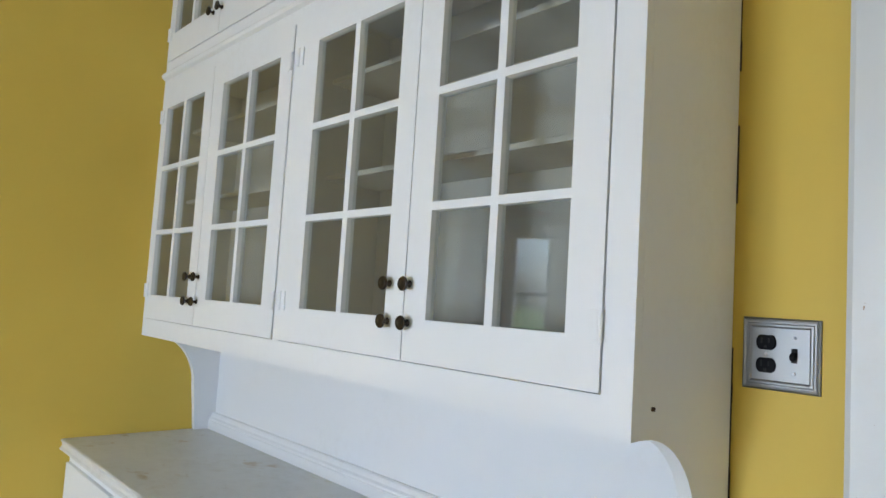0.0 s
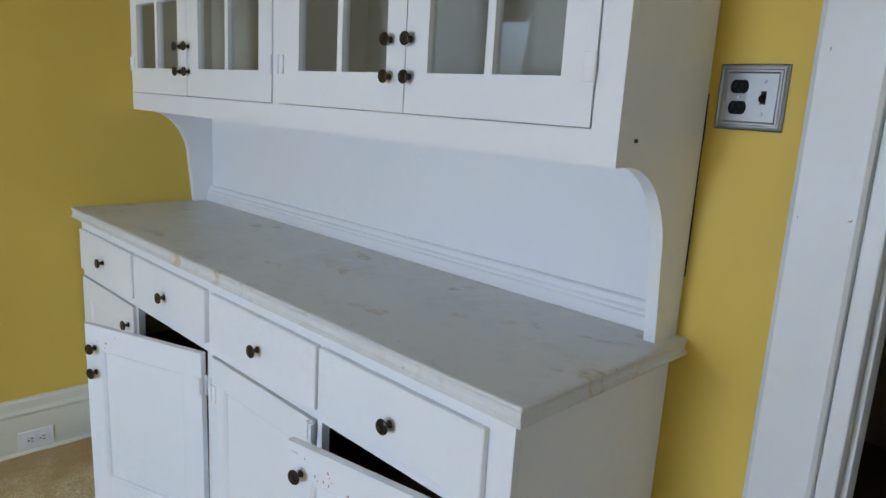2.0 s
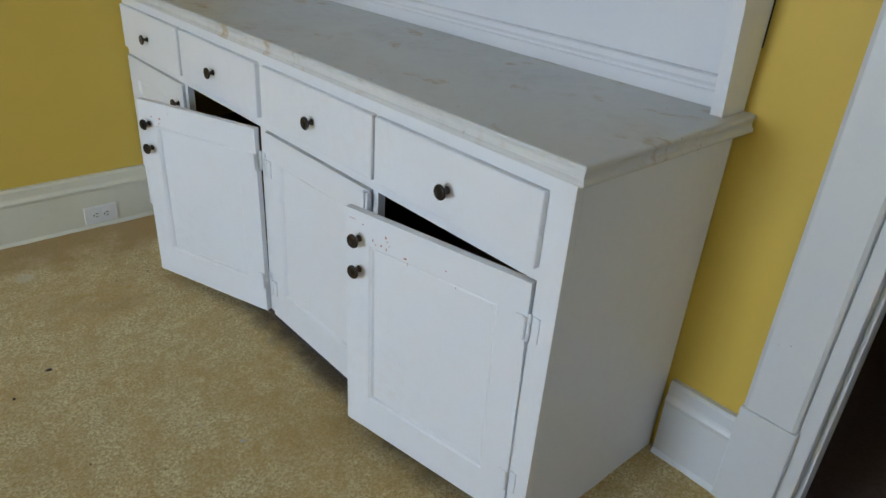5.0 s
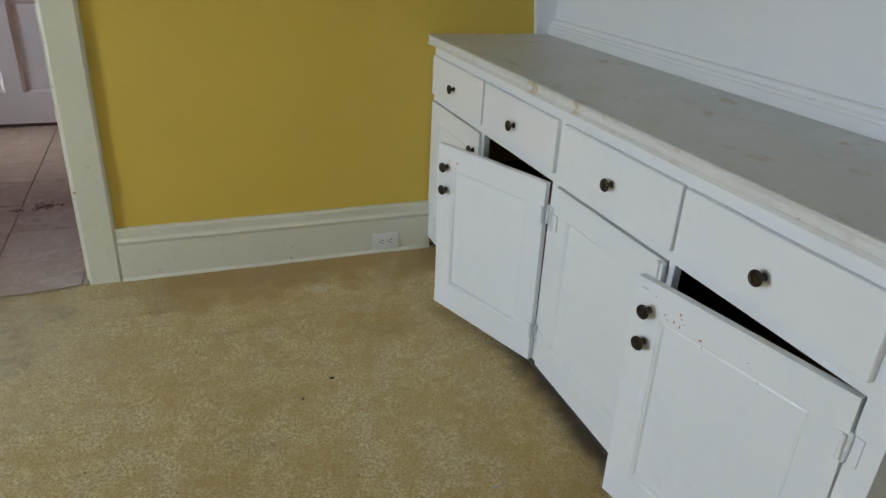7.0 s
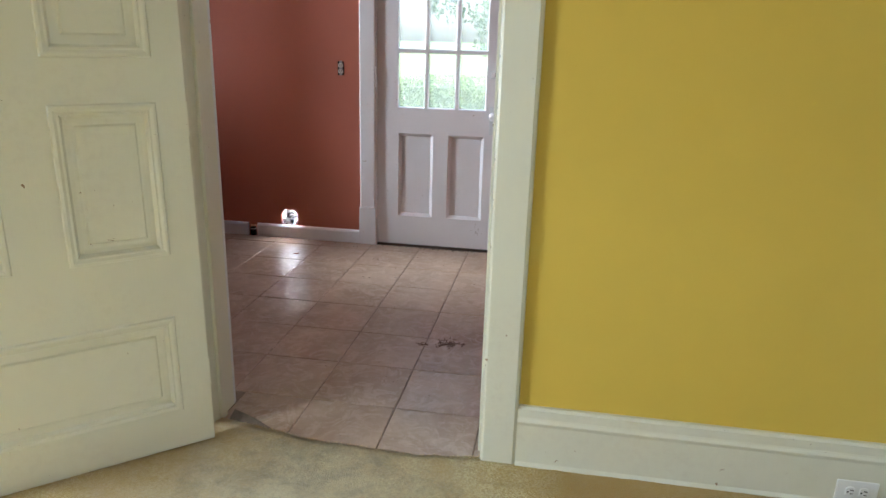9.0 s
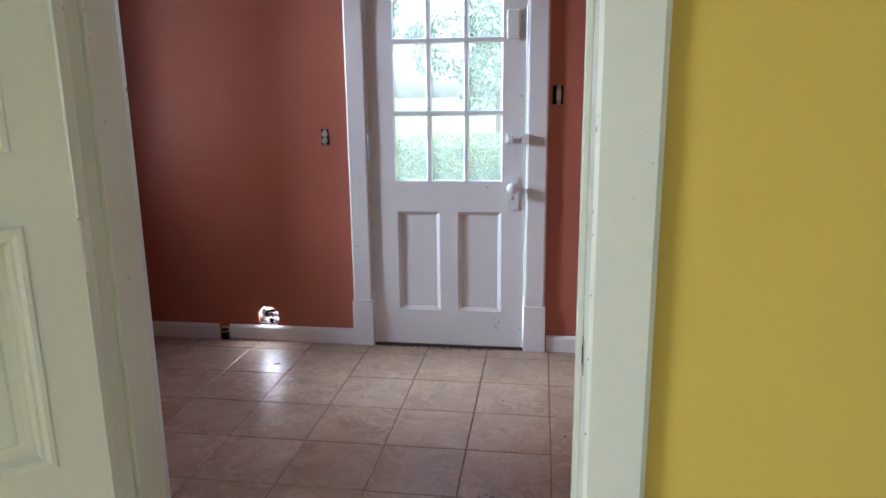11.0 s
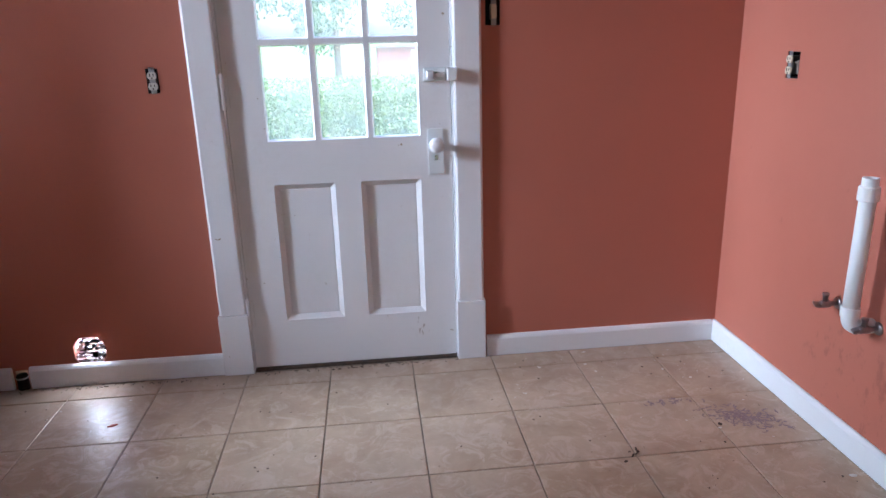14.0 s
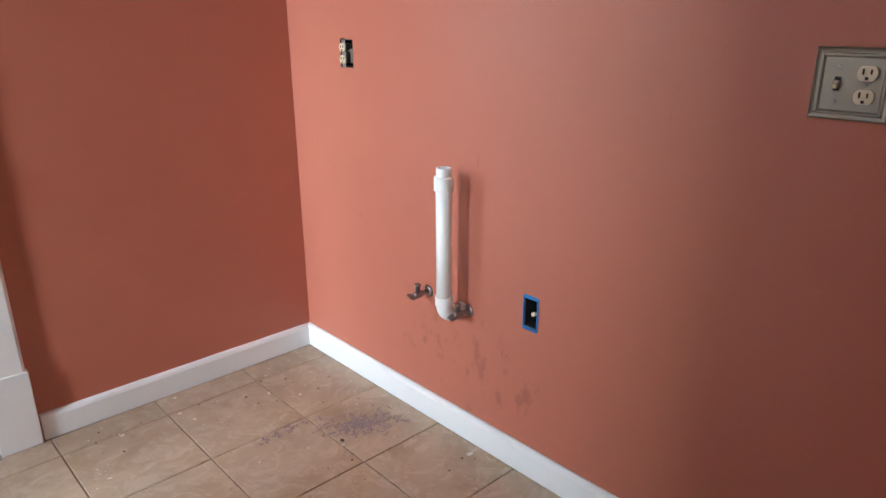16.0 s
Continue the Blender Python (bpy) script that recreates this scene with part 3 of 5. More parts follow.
fold = [[scrap.verts.new((-1.545 + 0.19 * u, 2.775 - 0.03 * u + 0.055 * (1 - u) * v + 0.012 * u * v, 0.004 + 0.018 * v * (1 - u) + 0.004 * math.sin(5 * u))) for v in (0.0, 0.5, 1.0)] for u in (0.0, 0.25, 0.5, 0.75, 1.0)]
for p, q in zip(fold, fold[1:]):
    for k in (0, 1):
        scrap.faces.new((p[k], q[k], q[k + 1], p[k + 1]))
bmesh.ops.solidify(scrap, geom=scrap.faces[:], thickness=0.002)
tagged(part("backing_scrap", scrap, rough_mat("grey_brown_backing", (0.22, 0.17, 0.13), (0.30, 0.24, 0.19), 40)), "curled scrap of brown carpet backing in the doorway", "scrap")
setting("subfloor", boxes((WEST - 0.15, SOUTH - 0.15, -0.2, EAST + 0.14, NORTH, -0.012)), M_WOODIN, "wooden subfloor under the carpet", "floor")
kitchen_floor = setting("floor_kitchen", boxes((K_WEST - 0.15, NORTH - 0.07, -0.2, K_EAST + 0.15, K_NORTH + 0.12, -0.004)), M_GROUT, "square beige ceramic floor tiles with dirty grout", "floor")

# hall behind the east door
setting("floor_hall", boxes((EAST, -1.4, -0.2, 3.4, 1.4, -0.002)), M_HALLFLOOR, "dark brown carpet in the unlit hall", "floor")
setting("wall_hall", boxes((3.3, -1.4, 0, 3.4, 1.4, CEIL), (EAST + 0.142, -1.4, 0, 3.3, -1.3, CEIL), (EAST + 0.142, 1.3, 0, 3.3, 1.4, CEIL)), M_HALLWALL, "plain hall walls with the dimness put into their colour", "wall")
setting("ceiling_hall", boxes((EAST + 0.142, -1.4, CEIL, 3.4, 1.4, CEIL + 0.1)), M_CEIL, "plain hall ceiling", "ceiling")

# ---- trim ----
BASE = [(0, 0), (0.030, 0), (0.030, 0.012), (0.022, 0.022), (0.022, 0.158), (0.026, 0.166), (0.027, 0.172), (0.022, 0.180), (0.020, 0.186), (0.020, 0.214), (0.014, 0.222), (0, 0.222)]
setting("baseboard", extrude([(NORTH - u, v) for u, v in BASE], "x", -0.502, 0.742), M_CREAM, "tall cream painted moulded wooden baseboard", "baseboard")
setting("baseboard", extrude([(NORTH - u, v) for u, v in BASE], "x", WEST, -1.705), M_CREAM, "tall cream painted moulded wooden baseboard", "baseboard")
setting("baseboard", extrude([(EAST - u, v * 1.07) for u, v in BASE], "y", 0.458, 0.634), M_TRIM, "tall white painted moulded wooden baseboard", "baseboard")
setting("baseboard", extrude([(EAST - u, v * 1.07) for u, v in BASE], "y", SOUTH, -0.70), M_TRIM, "tall white painted moulded wooden baseboard", "baseboard")
setting("baseboard", extrude([(WEST + u, v) for u, v in BASE], "y", SOUTH, NORTH), M_TRIM, "tall white painted moulded wooden baseboard", "baseboard")
setting("baseboard", extrude([(SOUTH + u, v) for u, v in BASE], "x", WEST + 0.03, EAST - 0.03), M_TRIM, "tall white painted moulded wooden baseboard", "baseboard")

# doorway to the kitchen: casing, jamb, stop
CASE = [(0, 0), (0.004, 0.022), (0.012, 0.026), (0.108, 0.026), (0.118, 0.020), (0.12, 0)]


def casing(bm_list, x_in, out, y, side, z0, z1):
    """A flat casing board standing on the floor; out is +1 or -1, side the way its face looks."""
    bm_list.append(extrude([(x_in + out * u, y + side * v) for u, v in CASE], "z", z0, z1))


bl = []
casing(bl, -0.620, 1, NORTH, -1, 0, 2.085)
casing(bl, -1.582, -1, NORTH, -1, 0, 2.085)
bl.append(extrude([(NORTH - v, 2.086 + u) for u, v in CASE], "x", -1.702, -0.50))
setting("trim", join(*bl), M_CREAM, "chipped cream painted door casing boards", "door casing")
bl = []
casing(bl, -0.620, 1, K_SOUTH, 1, 0, 2.085)
casing(bl, -1.582, -1, K_SOUTH, 1, 0, 2.085)
bl.append(extrude([(K_SOUTH + v, 2.086 + u) for u, v in CASE], "x", -1.702, -0.50))
setting("trim", join(*bl), M_TRIM, "white painted kitchen door casing boards", "door casing")
setting("trim", boxes((-0.620, NORTH - 0.0, 0, -0.5985, K_SOUTH, 2.10), (-1.6015, NORTH - 0.0, 0, -1.582, K_SOUTH, 2.10), (-1.582, NORTH, 2.082, -0.620, K_SOUTH, 2.0995),
    (-0.632, NORTH + 0.045, 0, -0.620, NORTH + 0.085, 2.07), (-1.582, NORTH + 0.045, 0, -1.570, NORTH + 0.085, 2.07), bevel=0.002), M_CREAM, "chipped cream painted door jamb and stop", "door jamb")

# casing and plinth of the hall door
bl = [extrude([(EAST - v, 0.334 + u) for u, v in [(0, 0), (0.003, 0.02), (0.01, 0.026), (0.112, 0.026), (0.122, 0.02), (0.123, 0)]], "z", 0.286, 2.085),
      boxes((EAST - 0.031, 0.330, 0, EAST, 0.459, 0.285), bevel=0.003),
      extrude([(EAST - v, -0.702 + u) for u, v in [(0, 0), (0.003, 0.02), (0.01, 0.026), (0.112, 0.026), (0.122, 0.02), (0.123, 0)]], "z", 0.286, 2.085),
      boxes((EAST - 0.031, -0.706, 0, EAST, -0.577, 0.285), bevel=0.003),
      boxes((EAST - 0.026, -0.702, 2.086, EAST, 0.457, 2.2), bevel=0.003)]
setting("trim", join(*bl), M_TRIM, "worn white painted door casing with plinth blocks", "door casing")
setting("trim", boxes((EAST - 0.012, 0.300, 0, EAST + 0.14, 0.3335, 2.08), (EAST + 0.02, 0.288, 0, EAST + 0.06, 0.300, 2.07), (EAST - 0.012, -0.578, 0, EAST + 0.14, -0.546, 2.08), (EAST - 0.012, -0.546, 2.065, EAST + 0.14, 0.3, 2.085), bevel=0.003), M_TRIM, "worn white painted hall door jamb", "door jamb")

# kitchen baseboards and the back door's casing
KB = [(0, 0), (0.016, 0), (0.016, 0.074), (0.012, 0.084), (0.006, 0.090), (0, 0.090)]
setting("baseboard", extrude([(K_NORTH - u, v) for u, v in KB], "x", K_WEST, -2.545), M_KBASE, "low white painted kitchen baseboard", "baseboard")
setting("baseboard", extrude([(K_NORTH - u, v) for u, v in KB], "x", -2.478, -1.733), M_KBASE, "low white painted dirty kitchen baseboard", "baseboard")
setting("baseboard", extrude([(K_NORTH - u, v) for u, v in KB], "x", -0.660, K_EAST - 0.016), M_KBASE, "low white painted kitchen baseboard", "baseboard")
setting("baseboard", extrude([(K_EAST - u, v) for u, v in KB], "y", K_SOUTH, K_NORTH), M_KBASE, "low white painted kitchen baseboard", "baseboard")
setting("baseboard", extrude([(K_WEST + u, v) for u, v in KB], "y", K_SOUTH, K_NORTH - 0.016), M_KBASE, "low white painted kitchen baseboard", "baseboard")
KC = [(0, 0), (0.003, 0.018), (0.010, 0.022), (0.098, 0.022), (0.107, 0.016), (0.108, 0)]
bl = []
for x_in, out in ((-1.620, -1), (-0.780, 1)):
    bl.append(extrude([(x_in + out * u, K_NORTH - v) for u, v in KC], "z", 0.257, 2.075))
    a, b = sorted((x_in + out * -0.004, x_in + out * 0.113))
    bl.append(boxes((a, K_NORTH - 0.028, 0, b, K_NORTH, 0.256), bevel=0.003))
bl.append(boxes((-1.735, K_NORTH - 0.024, 2.076, -0.665, K_NORTH, 2.19), bevel=0.003))
setting("trim", join(*bl), M_KDOOR, "white painted back door casing with plinth blocks", "door casing")
setting("trim", boxes((-1.6315, K_NORTH, 0, -1.614, K_NORTH + 0.12, 2.078), (-0.786, K_NORTH, 0, -0.7685, K_NORTH + 0.12, 2.078), (-1.614, K_NORTH, 2.062, -0.786, K_NORTH + 0.12, 2.079), bevel=0.002), M_KDOOR, "white painted back door jamb", "door jamb")
setting("threshold", boxes((-1.614, K_NORTH - 0.005, -0.003, -0.786, K_NORTH + 0.12, 0.012), bevel=0.003), M_DEBRIS, "dark dirty worn door threshold", "threshold")

# ---- hardware helpers ----
KNOB = [(0.0085, 0.0), (0.0085, 0.002), (0.0055, 0.004), (0.0050, 0.011), (0.0075, 0.014), (0.0140, 0.0165), (0.0165, 0.019), (0.0165, 0.0215), (0.0150, 0.0235), (0.0120, 0.0235), (0.0110, 0.0225), (0.0060, 0.0245), (0.002, 0.0250)]


def knob(parent, x, y, z, scale=1.0, turn=None):
    """A turned dark knob; it stands out along -x of its parent unless turned."""
    bm = moved(lathe([(r * scale, h * scale) for r, h in KNOB], 18), (turn or pose(0, 0, 0, 0, -90, 0)))
    moved(bm, Matrix.Translation((x, y, z)))
    return part("knob", bm, M_BRONZE, parent, "dark bronze knob", True)


def hinge(parent, x, y, z, h=0.06, material=None, side=1):
    bm = boxes((x - 0.004, y - 0.002, z - h / 2, x, y + side * 0.022, z + h / 2), bevel=0.001)
    bm = join(bm, moved(lathe([(0.0045, -h / 2), (0.0045, h / 2)], 10), Matrix.Translation((x - 0.004, y, z))))
    return part("hinge", bm, material or M_WHITE, parent, "paint-covered butt hinge")


# ---- the kitchen side door leaf, standing open into the yellow room ----
leaf_open = thing("door_1", "open cream painted wooden panel door with chipped paint", "door", (-1.531, 2.650, 0), 222.2, kind="structure")
cells = []
for a, b in ((0.085, 0.365), (0.505, 0.785)):
    cells += [(a, 0.690, b, 1.155), (a, 1.280, b, 1.520), (a, 1.640, b, 1.900)]
cells.append((0.092, 0.150, 0.785, 0.486))
part("leaf", wall("x", -0.040, 0.040, 0.0, 0.87, 0.016, 2.04, cells), M_CREAM_LIFTED, leaf_open)
PANEL = [(0, 0), (0.004, 0.009), (0.012, 0.010), (0.020, 0.005), (0.026, 0.006), (0.034, -0.010), (0.046, -0.012), (0.058, -0.012), (0.064, -0.006), (0.068, -0.006)]
for a, c, b, d in cells:
    part("panel", nested(a, c, b, d, 0.0, PANEL, 1), M_CREAM_LIFTED, leaf_open)
    part("panel", nested(a, c, b, d, -0.040, PANEL, -1), M_CREAM_LIFTED, leaf_open)
for z in (0.25, 1.1, 1.85):
    bm = join(moved(lathe([(0.007, -0.05), (0.007, 0.05)], 12), Matrix.Translation((-0.006, -0.040, z))), boxes((-0.002, -0.038, z - 0.05, 0.0, -0.004, z + 0.05)))
    part("hinge", bm, M_CREAM_LIFTED, leaf_open, "cream painted butt hinge")
bm = moved(lathe([(0.012, 0), (0.012, 0.025), (0.026, 0.035), (0.028, 0.05), (0.018, 0.06)], 20), pose(0.80, 0.0, 0.93, -90, 0, 0))
part("knob", bm, M_BRONZE, leaf_open, "dark metal door knob", True)

leaf_open.matrix_basis = leaf_open.matrix_basis @ pose(0, 0, 0, 0, 0.4, 0)
strike = thing("strike_plate", "old brass strike plate in a chipped door jamb", "strike plate", (-0.620, 2.762, 0.888))
part("plate", boxes((-0.0015, -0.016, -0.034, 0.0, 0.016, 0.034), bevel=0.0005), M_GALV, strike)
part("hole", boxes((-0.0025, -0.007, -0.018, -0.0012, 0.007, 0.018)), M_HOLE, strike, "dark latch hole")



def flake(x, y, z, w, h, seed, axis="x"):
    """A ragged patch where the paint has flaked off down to the wood."""
    r2 = random.Random(seed)
    b = bmesh.new()
    ring = []
    for k in range(9):
        q = 2 * math.pi * k / 9
        u, v = w * r2.uniform(0.4, 1.0) * math.cos(q), h * r2.uniform(0.5, 1.0) * math.sin(q)
        ring.append((x, y + u, z + v) if axis == "x" else (x + u, y, z + v))
    b.faces.new([b.verts.new(p) for p in ring])
    return b


M_BARE = rough_mat("bare_orange_wood", (0.33, 0.17, 0.06), (0.22, 0.11, 0.045), 60)
jamb_ob = [o for o in bpy.data.objects if o.get("category") == "door jamb"][0]
for k, (x, y, z, w, h) in enumerate(((-0.6325, 2.812, 1.160, 0.004, 0.010), (-0.6325, 2.810, 1.112, 0.006, 0.026), (-0.6325, 2.812, 1.335, 0.004, 0.010), (-0.6325, 2.806, 0.985, 0.003, 0.012), (-0.6325, 2.805, 0.93, 0.003, 0.012), (-0.6325, 2.804, 0.868, 0.003, 0.012), (-0.6205, 2.768, 1.134, 0.006, 0.003), (-0.6205, 2.764, 1.08, 0.004, 0.004))):
    part("paint_chip_scar", flake(x, y, z, w, h, k), M_DEBRIS if k in (3, 4, 5, 6) else M_BARE, jamb_ob, "chip in the cream paint")
case_ob = [o for o in bpy.data.objects if o.get("category") == "door casing"][0]
rnd = random.Random(31)
for k, z in enumerate((1.17, 1.13, 1.02, 0.90, 0.755, 0.61, 0.36, 1.31)):
    part("paint_chip_scar", flake(-0.6145 + rnd.uniform(-0.001, 0.0005), NORTH - 0.0264, z, rnd.uniform(0.0007, 0.0014), rnd.uniform(0.003, 0.008), 50 + k, "y"), M_DEBRIS, case_ob, "chip in the cream paint")

# ---- back door ----
back = thing("door_2", "white painted half-glazed back door with nine panes and two panels", "door", (-1.2, K_NORTH + 0.03, 0), kind="structure")
FY = K_NORTH + 0.002
W0, W1, V0, V1 = -1.478, -0.907, 0.928, 2.0
panes = []
for i in range(3):
    for k in range(3):
        x0 = W0 + (W1 - W0 + 0.018) / 3 * i
        z0 = V0 + (V1 - V0 + 0.018) / 3 * k
        panes.append((x0, z0, x0 + (W1 - W0 + 0.018) / 3 - 0.018, z0 + (V1 - V0 + 0.018) / 3 - 0.018))
low = [(-1.470, 0.212, -1.240, 0.764), (-1.142, 0.212, -0.910, 0.764)]
wpart("leaf", wall("x", FY, 0.044, -1.611, -0.789, 0.014, 2.058, panes + low), M_KDOOR, back)
for a, c, b, d in low:
    wpart("panel", nested(a, c, b, d, FY, [(0, 0), (0.003, -0.004), (0.012, -0.010), (0.018, -0.014), (0.020, -0.016), (0.024, -0.015)], -1), M_KDOOR, back)
    wpart("panel", nested(a, c, b, d, FY + 0.044, [(0, 0), (0.015, -0.012), (0.02, -0.012)], 1), M_KDOOR, back)
for a, c, b, d in panes:
    g = wpart("pane", boxes((a - 0.001, FY + 0.02, c - 0.001, b + 0.001, FY + 0.023, d + 0.001)), M_VEILED, back, "window pane with a pale glare veil")
    g.visible_shadow = False
    bead = join(nested(a, c, b, d, FY - 0.0006, [(0.0, 0.0), (0.003, -0.006), (0.006, -0.018)], -1))
    for f in list(bead.faces):
        if all(abs(v.co.y - (FY - 0.0006 + 0.018)) < 1e-5 for v in f.verts):
            bead.faces.remove(f)
    wpart("glazing_bead", bead, M_KDOOR, back)
plate = wpart("knob_plate", boxes((-0.880, FY - 0.006, 0.780, -0.820, FY, 0.955), bevel=0.002), M_TRIM, back, "white painted knob plate")
part("keyhole", moved(boxes((-0.856, FY - 0.0072, 0.833, -0.842, FY - 0.0058, 0.853)), frame_of(back).inverted()), M_CHROME, plate, "bright metal keyhole")
part("door_knob", moved(moved(lathe([(0.016, 0), (0.016, 0.006), (0.011, 0.012), (0.011, 0.03), (0.024, 0.036), (0.0285, 0.046), (0.027, 0.058), (0.016, 0.064)], 24), pose(-0.850, FY - 0.004, 0.897, 90, 0, 0)), frame_of(back).inverted()), M_KDOOR, plate, "white painted round knob", True)
bolt = wpart("slide_bolt", boxes((-0.888, FY - 0.010, 1.128, -0.806, FY, 1.178), bevel=0.003), M_TRIM, back, "white painted rim latch")
part("thumb_turn", moved(boxes((-0.878, FY - 0.036, 1.138, -0.852, FY - 0.010, 1.168), (-0.850, FY - 0.026, 1.144, -0.812, FY - 0.010, 1.162), bevel=0.004), frame_of(back).inverted()), M_KDOOR, bolt)
rr = random.Random(40)
for k in range(16):
    a, b, s = -0.935 + rr.gauss(0, 0.016), 0.125 + rr.gauss(0, 0.022), rr.uniform(0.002, 0.006)
    wpart("smudge", boxes((a, FY - 0.0007, b, a + s * 0.7, FY + 0.001, b + s * 2.2)), M_GRIME, back, "grey-brown smudge on the paint")
keeper = tagged(part("latch_keeper", boxes((-0.804, K_NORTH - 0.045, 1.130, -0.766, K_NORTH - 0.0, 1.176), bevel=0.004), M_KDOOR), "white painted latch keeper on the casing", "latch")
sensor = wpart("door_sensor", boxes((-0.885, FY - 0.022, 1.645, -0.822, FY, 1.785), bevel=0.006), M_ALMOND, back, "white plastic alarm sensor")
for z in (0.25, 1.113, 1.86):
    bm = join(boxes((-1.618, FY - 0.004, z - 0.055, -1.596, FY - 0.0006, z + 0.055), bevel=0.001), moved(lathe([(0.0085, -0.062), (0.0085, -0.022), (0.0075, -0.021), (0.0075, -0.02), (0.0085, -0.019), (0.0085, 0.019), (0.0075, 0.02), (0.0075, 0.021), (0.0085, 0.022), (0.0085, 0.062), (0.004, 0.07)], 12), Matrix.Translation((-1.615, FY - 0.013, z))))
    wpart("hinge", bm, M_KDOOR, back, "white painted butt hinge")

# ---- base cabinet ----
BX, BZ = 0.742, 0.885
SIDE = 0.652
cab = thing("base_cabinet", "white painted built-in base cabinet with four drawers and two doors ajar", "cabinet", (1.0, 1.68, 0))
drawers = [(0.710, 1.186), (1.202, 1.690), (1.728, 2.215), (2.238, 2.722)]
bays = [(0.7065, 1.188), (1.208, 1.702), (1.7360, 2.220), (2.240, 2.735)]
wpart("face_frame", wall("y", BX, 0.020, SIDE, NORTH, 0.062, BZ, [(a, 0.692, b, 0.834) for a, b in drawers] + [(a, 0.0, b, 0.660) for a, b in bays]), M_WHITE, cab)
wpart("side_panel", boxes((BX + 0.0205, SIDE, 0.0, EAST - 0.004, SIDE + 0.02, BZ), (BX, SIDE - 0.0015, 0.0, BX + 0.012, SIDE + 0.06, 0.0615)), M_WHITE, cab)
# Near-black colour puts the shade under the doors onto the toe board.
wpart("toe_board", boxes((BX + 0.021, SIDE + 0.021, 0.0, BX + 0.036, NORTH, 0.058)), M_TOE_SHADE, cab, "toe board coloured dark for the shade under the doors")
wpart("inner_shelf", boxes((BX + 0.021, SIDE + 0.021, 0.062, EAST - 0.02, NORTH - 0.002, 0.078), (BX + 0.15, SIDE + 0.021, 0.36, EAST - 0.02, NORTH - 0.002, 0.376)), M_WOODIN, cab)
wpart("back_panel", boxes((EAST - 0.019, SIDE + 0.021, 0.08, EAST - 0.004, NORTH - 0.002, BZ)), M_WOODIN, cab)
wpart("partition", boxes((BX + 0.021, 1.709, 0.08, EAST - 0.02, 1.727, 0.655), (BX + 0.021, SIDE + 0.021, 0.662, EAST - 0.02, NORTH - 0.002, 0.678)), M_WOODIN, cab)
for k, (a, b) in enumerate(drawers):
    dr = wpart("drawer", boxes((BX - 0.014, a - 0.003, 0.688, BX + 0.012, b + 0.003, 0.839), bevel=0.003), M_WHITE, cab)
    loc = frame_of(cab).inverted() @ Vector((BX - 0.014, [0.946, 1.443, 1.983, 2.489][k], 0.756))
    knob(dr, *loc)
STEP = [(0, 0), (0.004, -0.003), (0.008, -0.0015), (0.012, -0.007), (0.016, -0.007)]


def cabinet_door(hx, hy, width, turn, away, knobs, hinges, droop=0.0):
    """A flat-panelled door on its hinge; away is the way it reaches from the hinge along y."""
    base = frame_of(cab).inverted()
    ob = part("door", moved(wall("y", -0.018, 0.018, 0, width, 0, 0.594, [(0.068, 0.096, width - 0.072, 0.522)]), Matrix.Diagonal((1, away, 1, 1))), M_WHITE, cab)
    bmesh_fix = bmesh.new()
    bmesh_fix.from_mesh(ob.data)
    bmesh.ops.recalc_face_normals(bmesh_fix, faces=bmesh_fix.faces)
    bmesh_fix.to_mesh(ob.data)
    bmesh_fix.free()
    ob.matrix_basis = base @ pose(hx, hy, 0.062, 0, 0, turn) @ pose(0, -0.0052 * away * droop, 0, -away * droop)
    y0, y1 = sorted((away * 0.068, away * (width - 0.072)))
    part("panel", nested(y0, 0.096, y1, 0.522, -0.018, STEP, -1, "y"), M_WHITE, ob)
    part("panel", nested(y0, 0.096, y1, 0.522, 0.0, [(0, 0), (0.006, -0.004)], 1, "y"), M_WHITE, ob)
    for z in knobs:
        knob(ob, -0.018, away * (width - 0.042), z)
    for z in hinges:
        hinge(ob, -0.0175, 0.004 * away, z, 0.05, M_WHITE, away)
        cy, cz = hy - 0.003 * away, 0.062 + z
        y0, y1 = sorted((cy - 0.004 * away, cy - 0.022 * away))
        wpart("hinge", boxes((BX - 0.0032, y0, cz - 0.0275, BX - 0.0004, y1, cz + 0.0275), bevel=0.001), M_WHITE, cab, "paint-covered butt hinge")
        knuckles = [(0.0046, -0.029), (0.0046, -0.0105), (0.0036, -0.010), (0.0036, -0.009), (0.0046, -0.0085), (0.0046, 0.0085), (0.0036, 0.009), (0.0036, 0.010), (0.0046, 0.0105), (0.0046, 0.029), (0.002, 0.031)]
        wpart("hinge_pin", moved(lathe(knuckles, 12), Matrix.Translation((BX - 0.0062, cy, cz))), M_WHITE, cab, "painted hinge knuckles", True)
    return ob


cabinet_door(0.752, 0.708, 0.486, 9.5, 1, (0.452, 0.529), (0.108, 0.498), 0.9)
cabinet_door(0.752, 1.698, 0.482, 0.0, -1, (), (0.10, 0.490))
cabinet_door(0.740, 1.738, 0.482, 18.5, 1, (0.445, 0.523), (0.108, 0.498), 0.9)
cabinet_door(0.752, 2.731, 0.484, 0.0, -1, (0.443, 0.523), ())

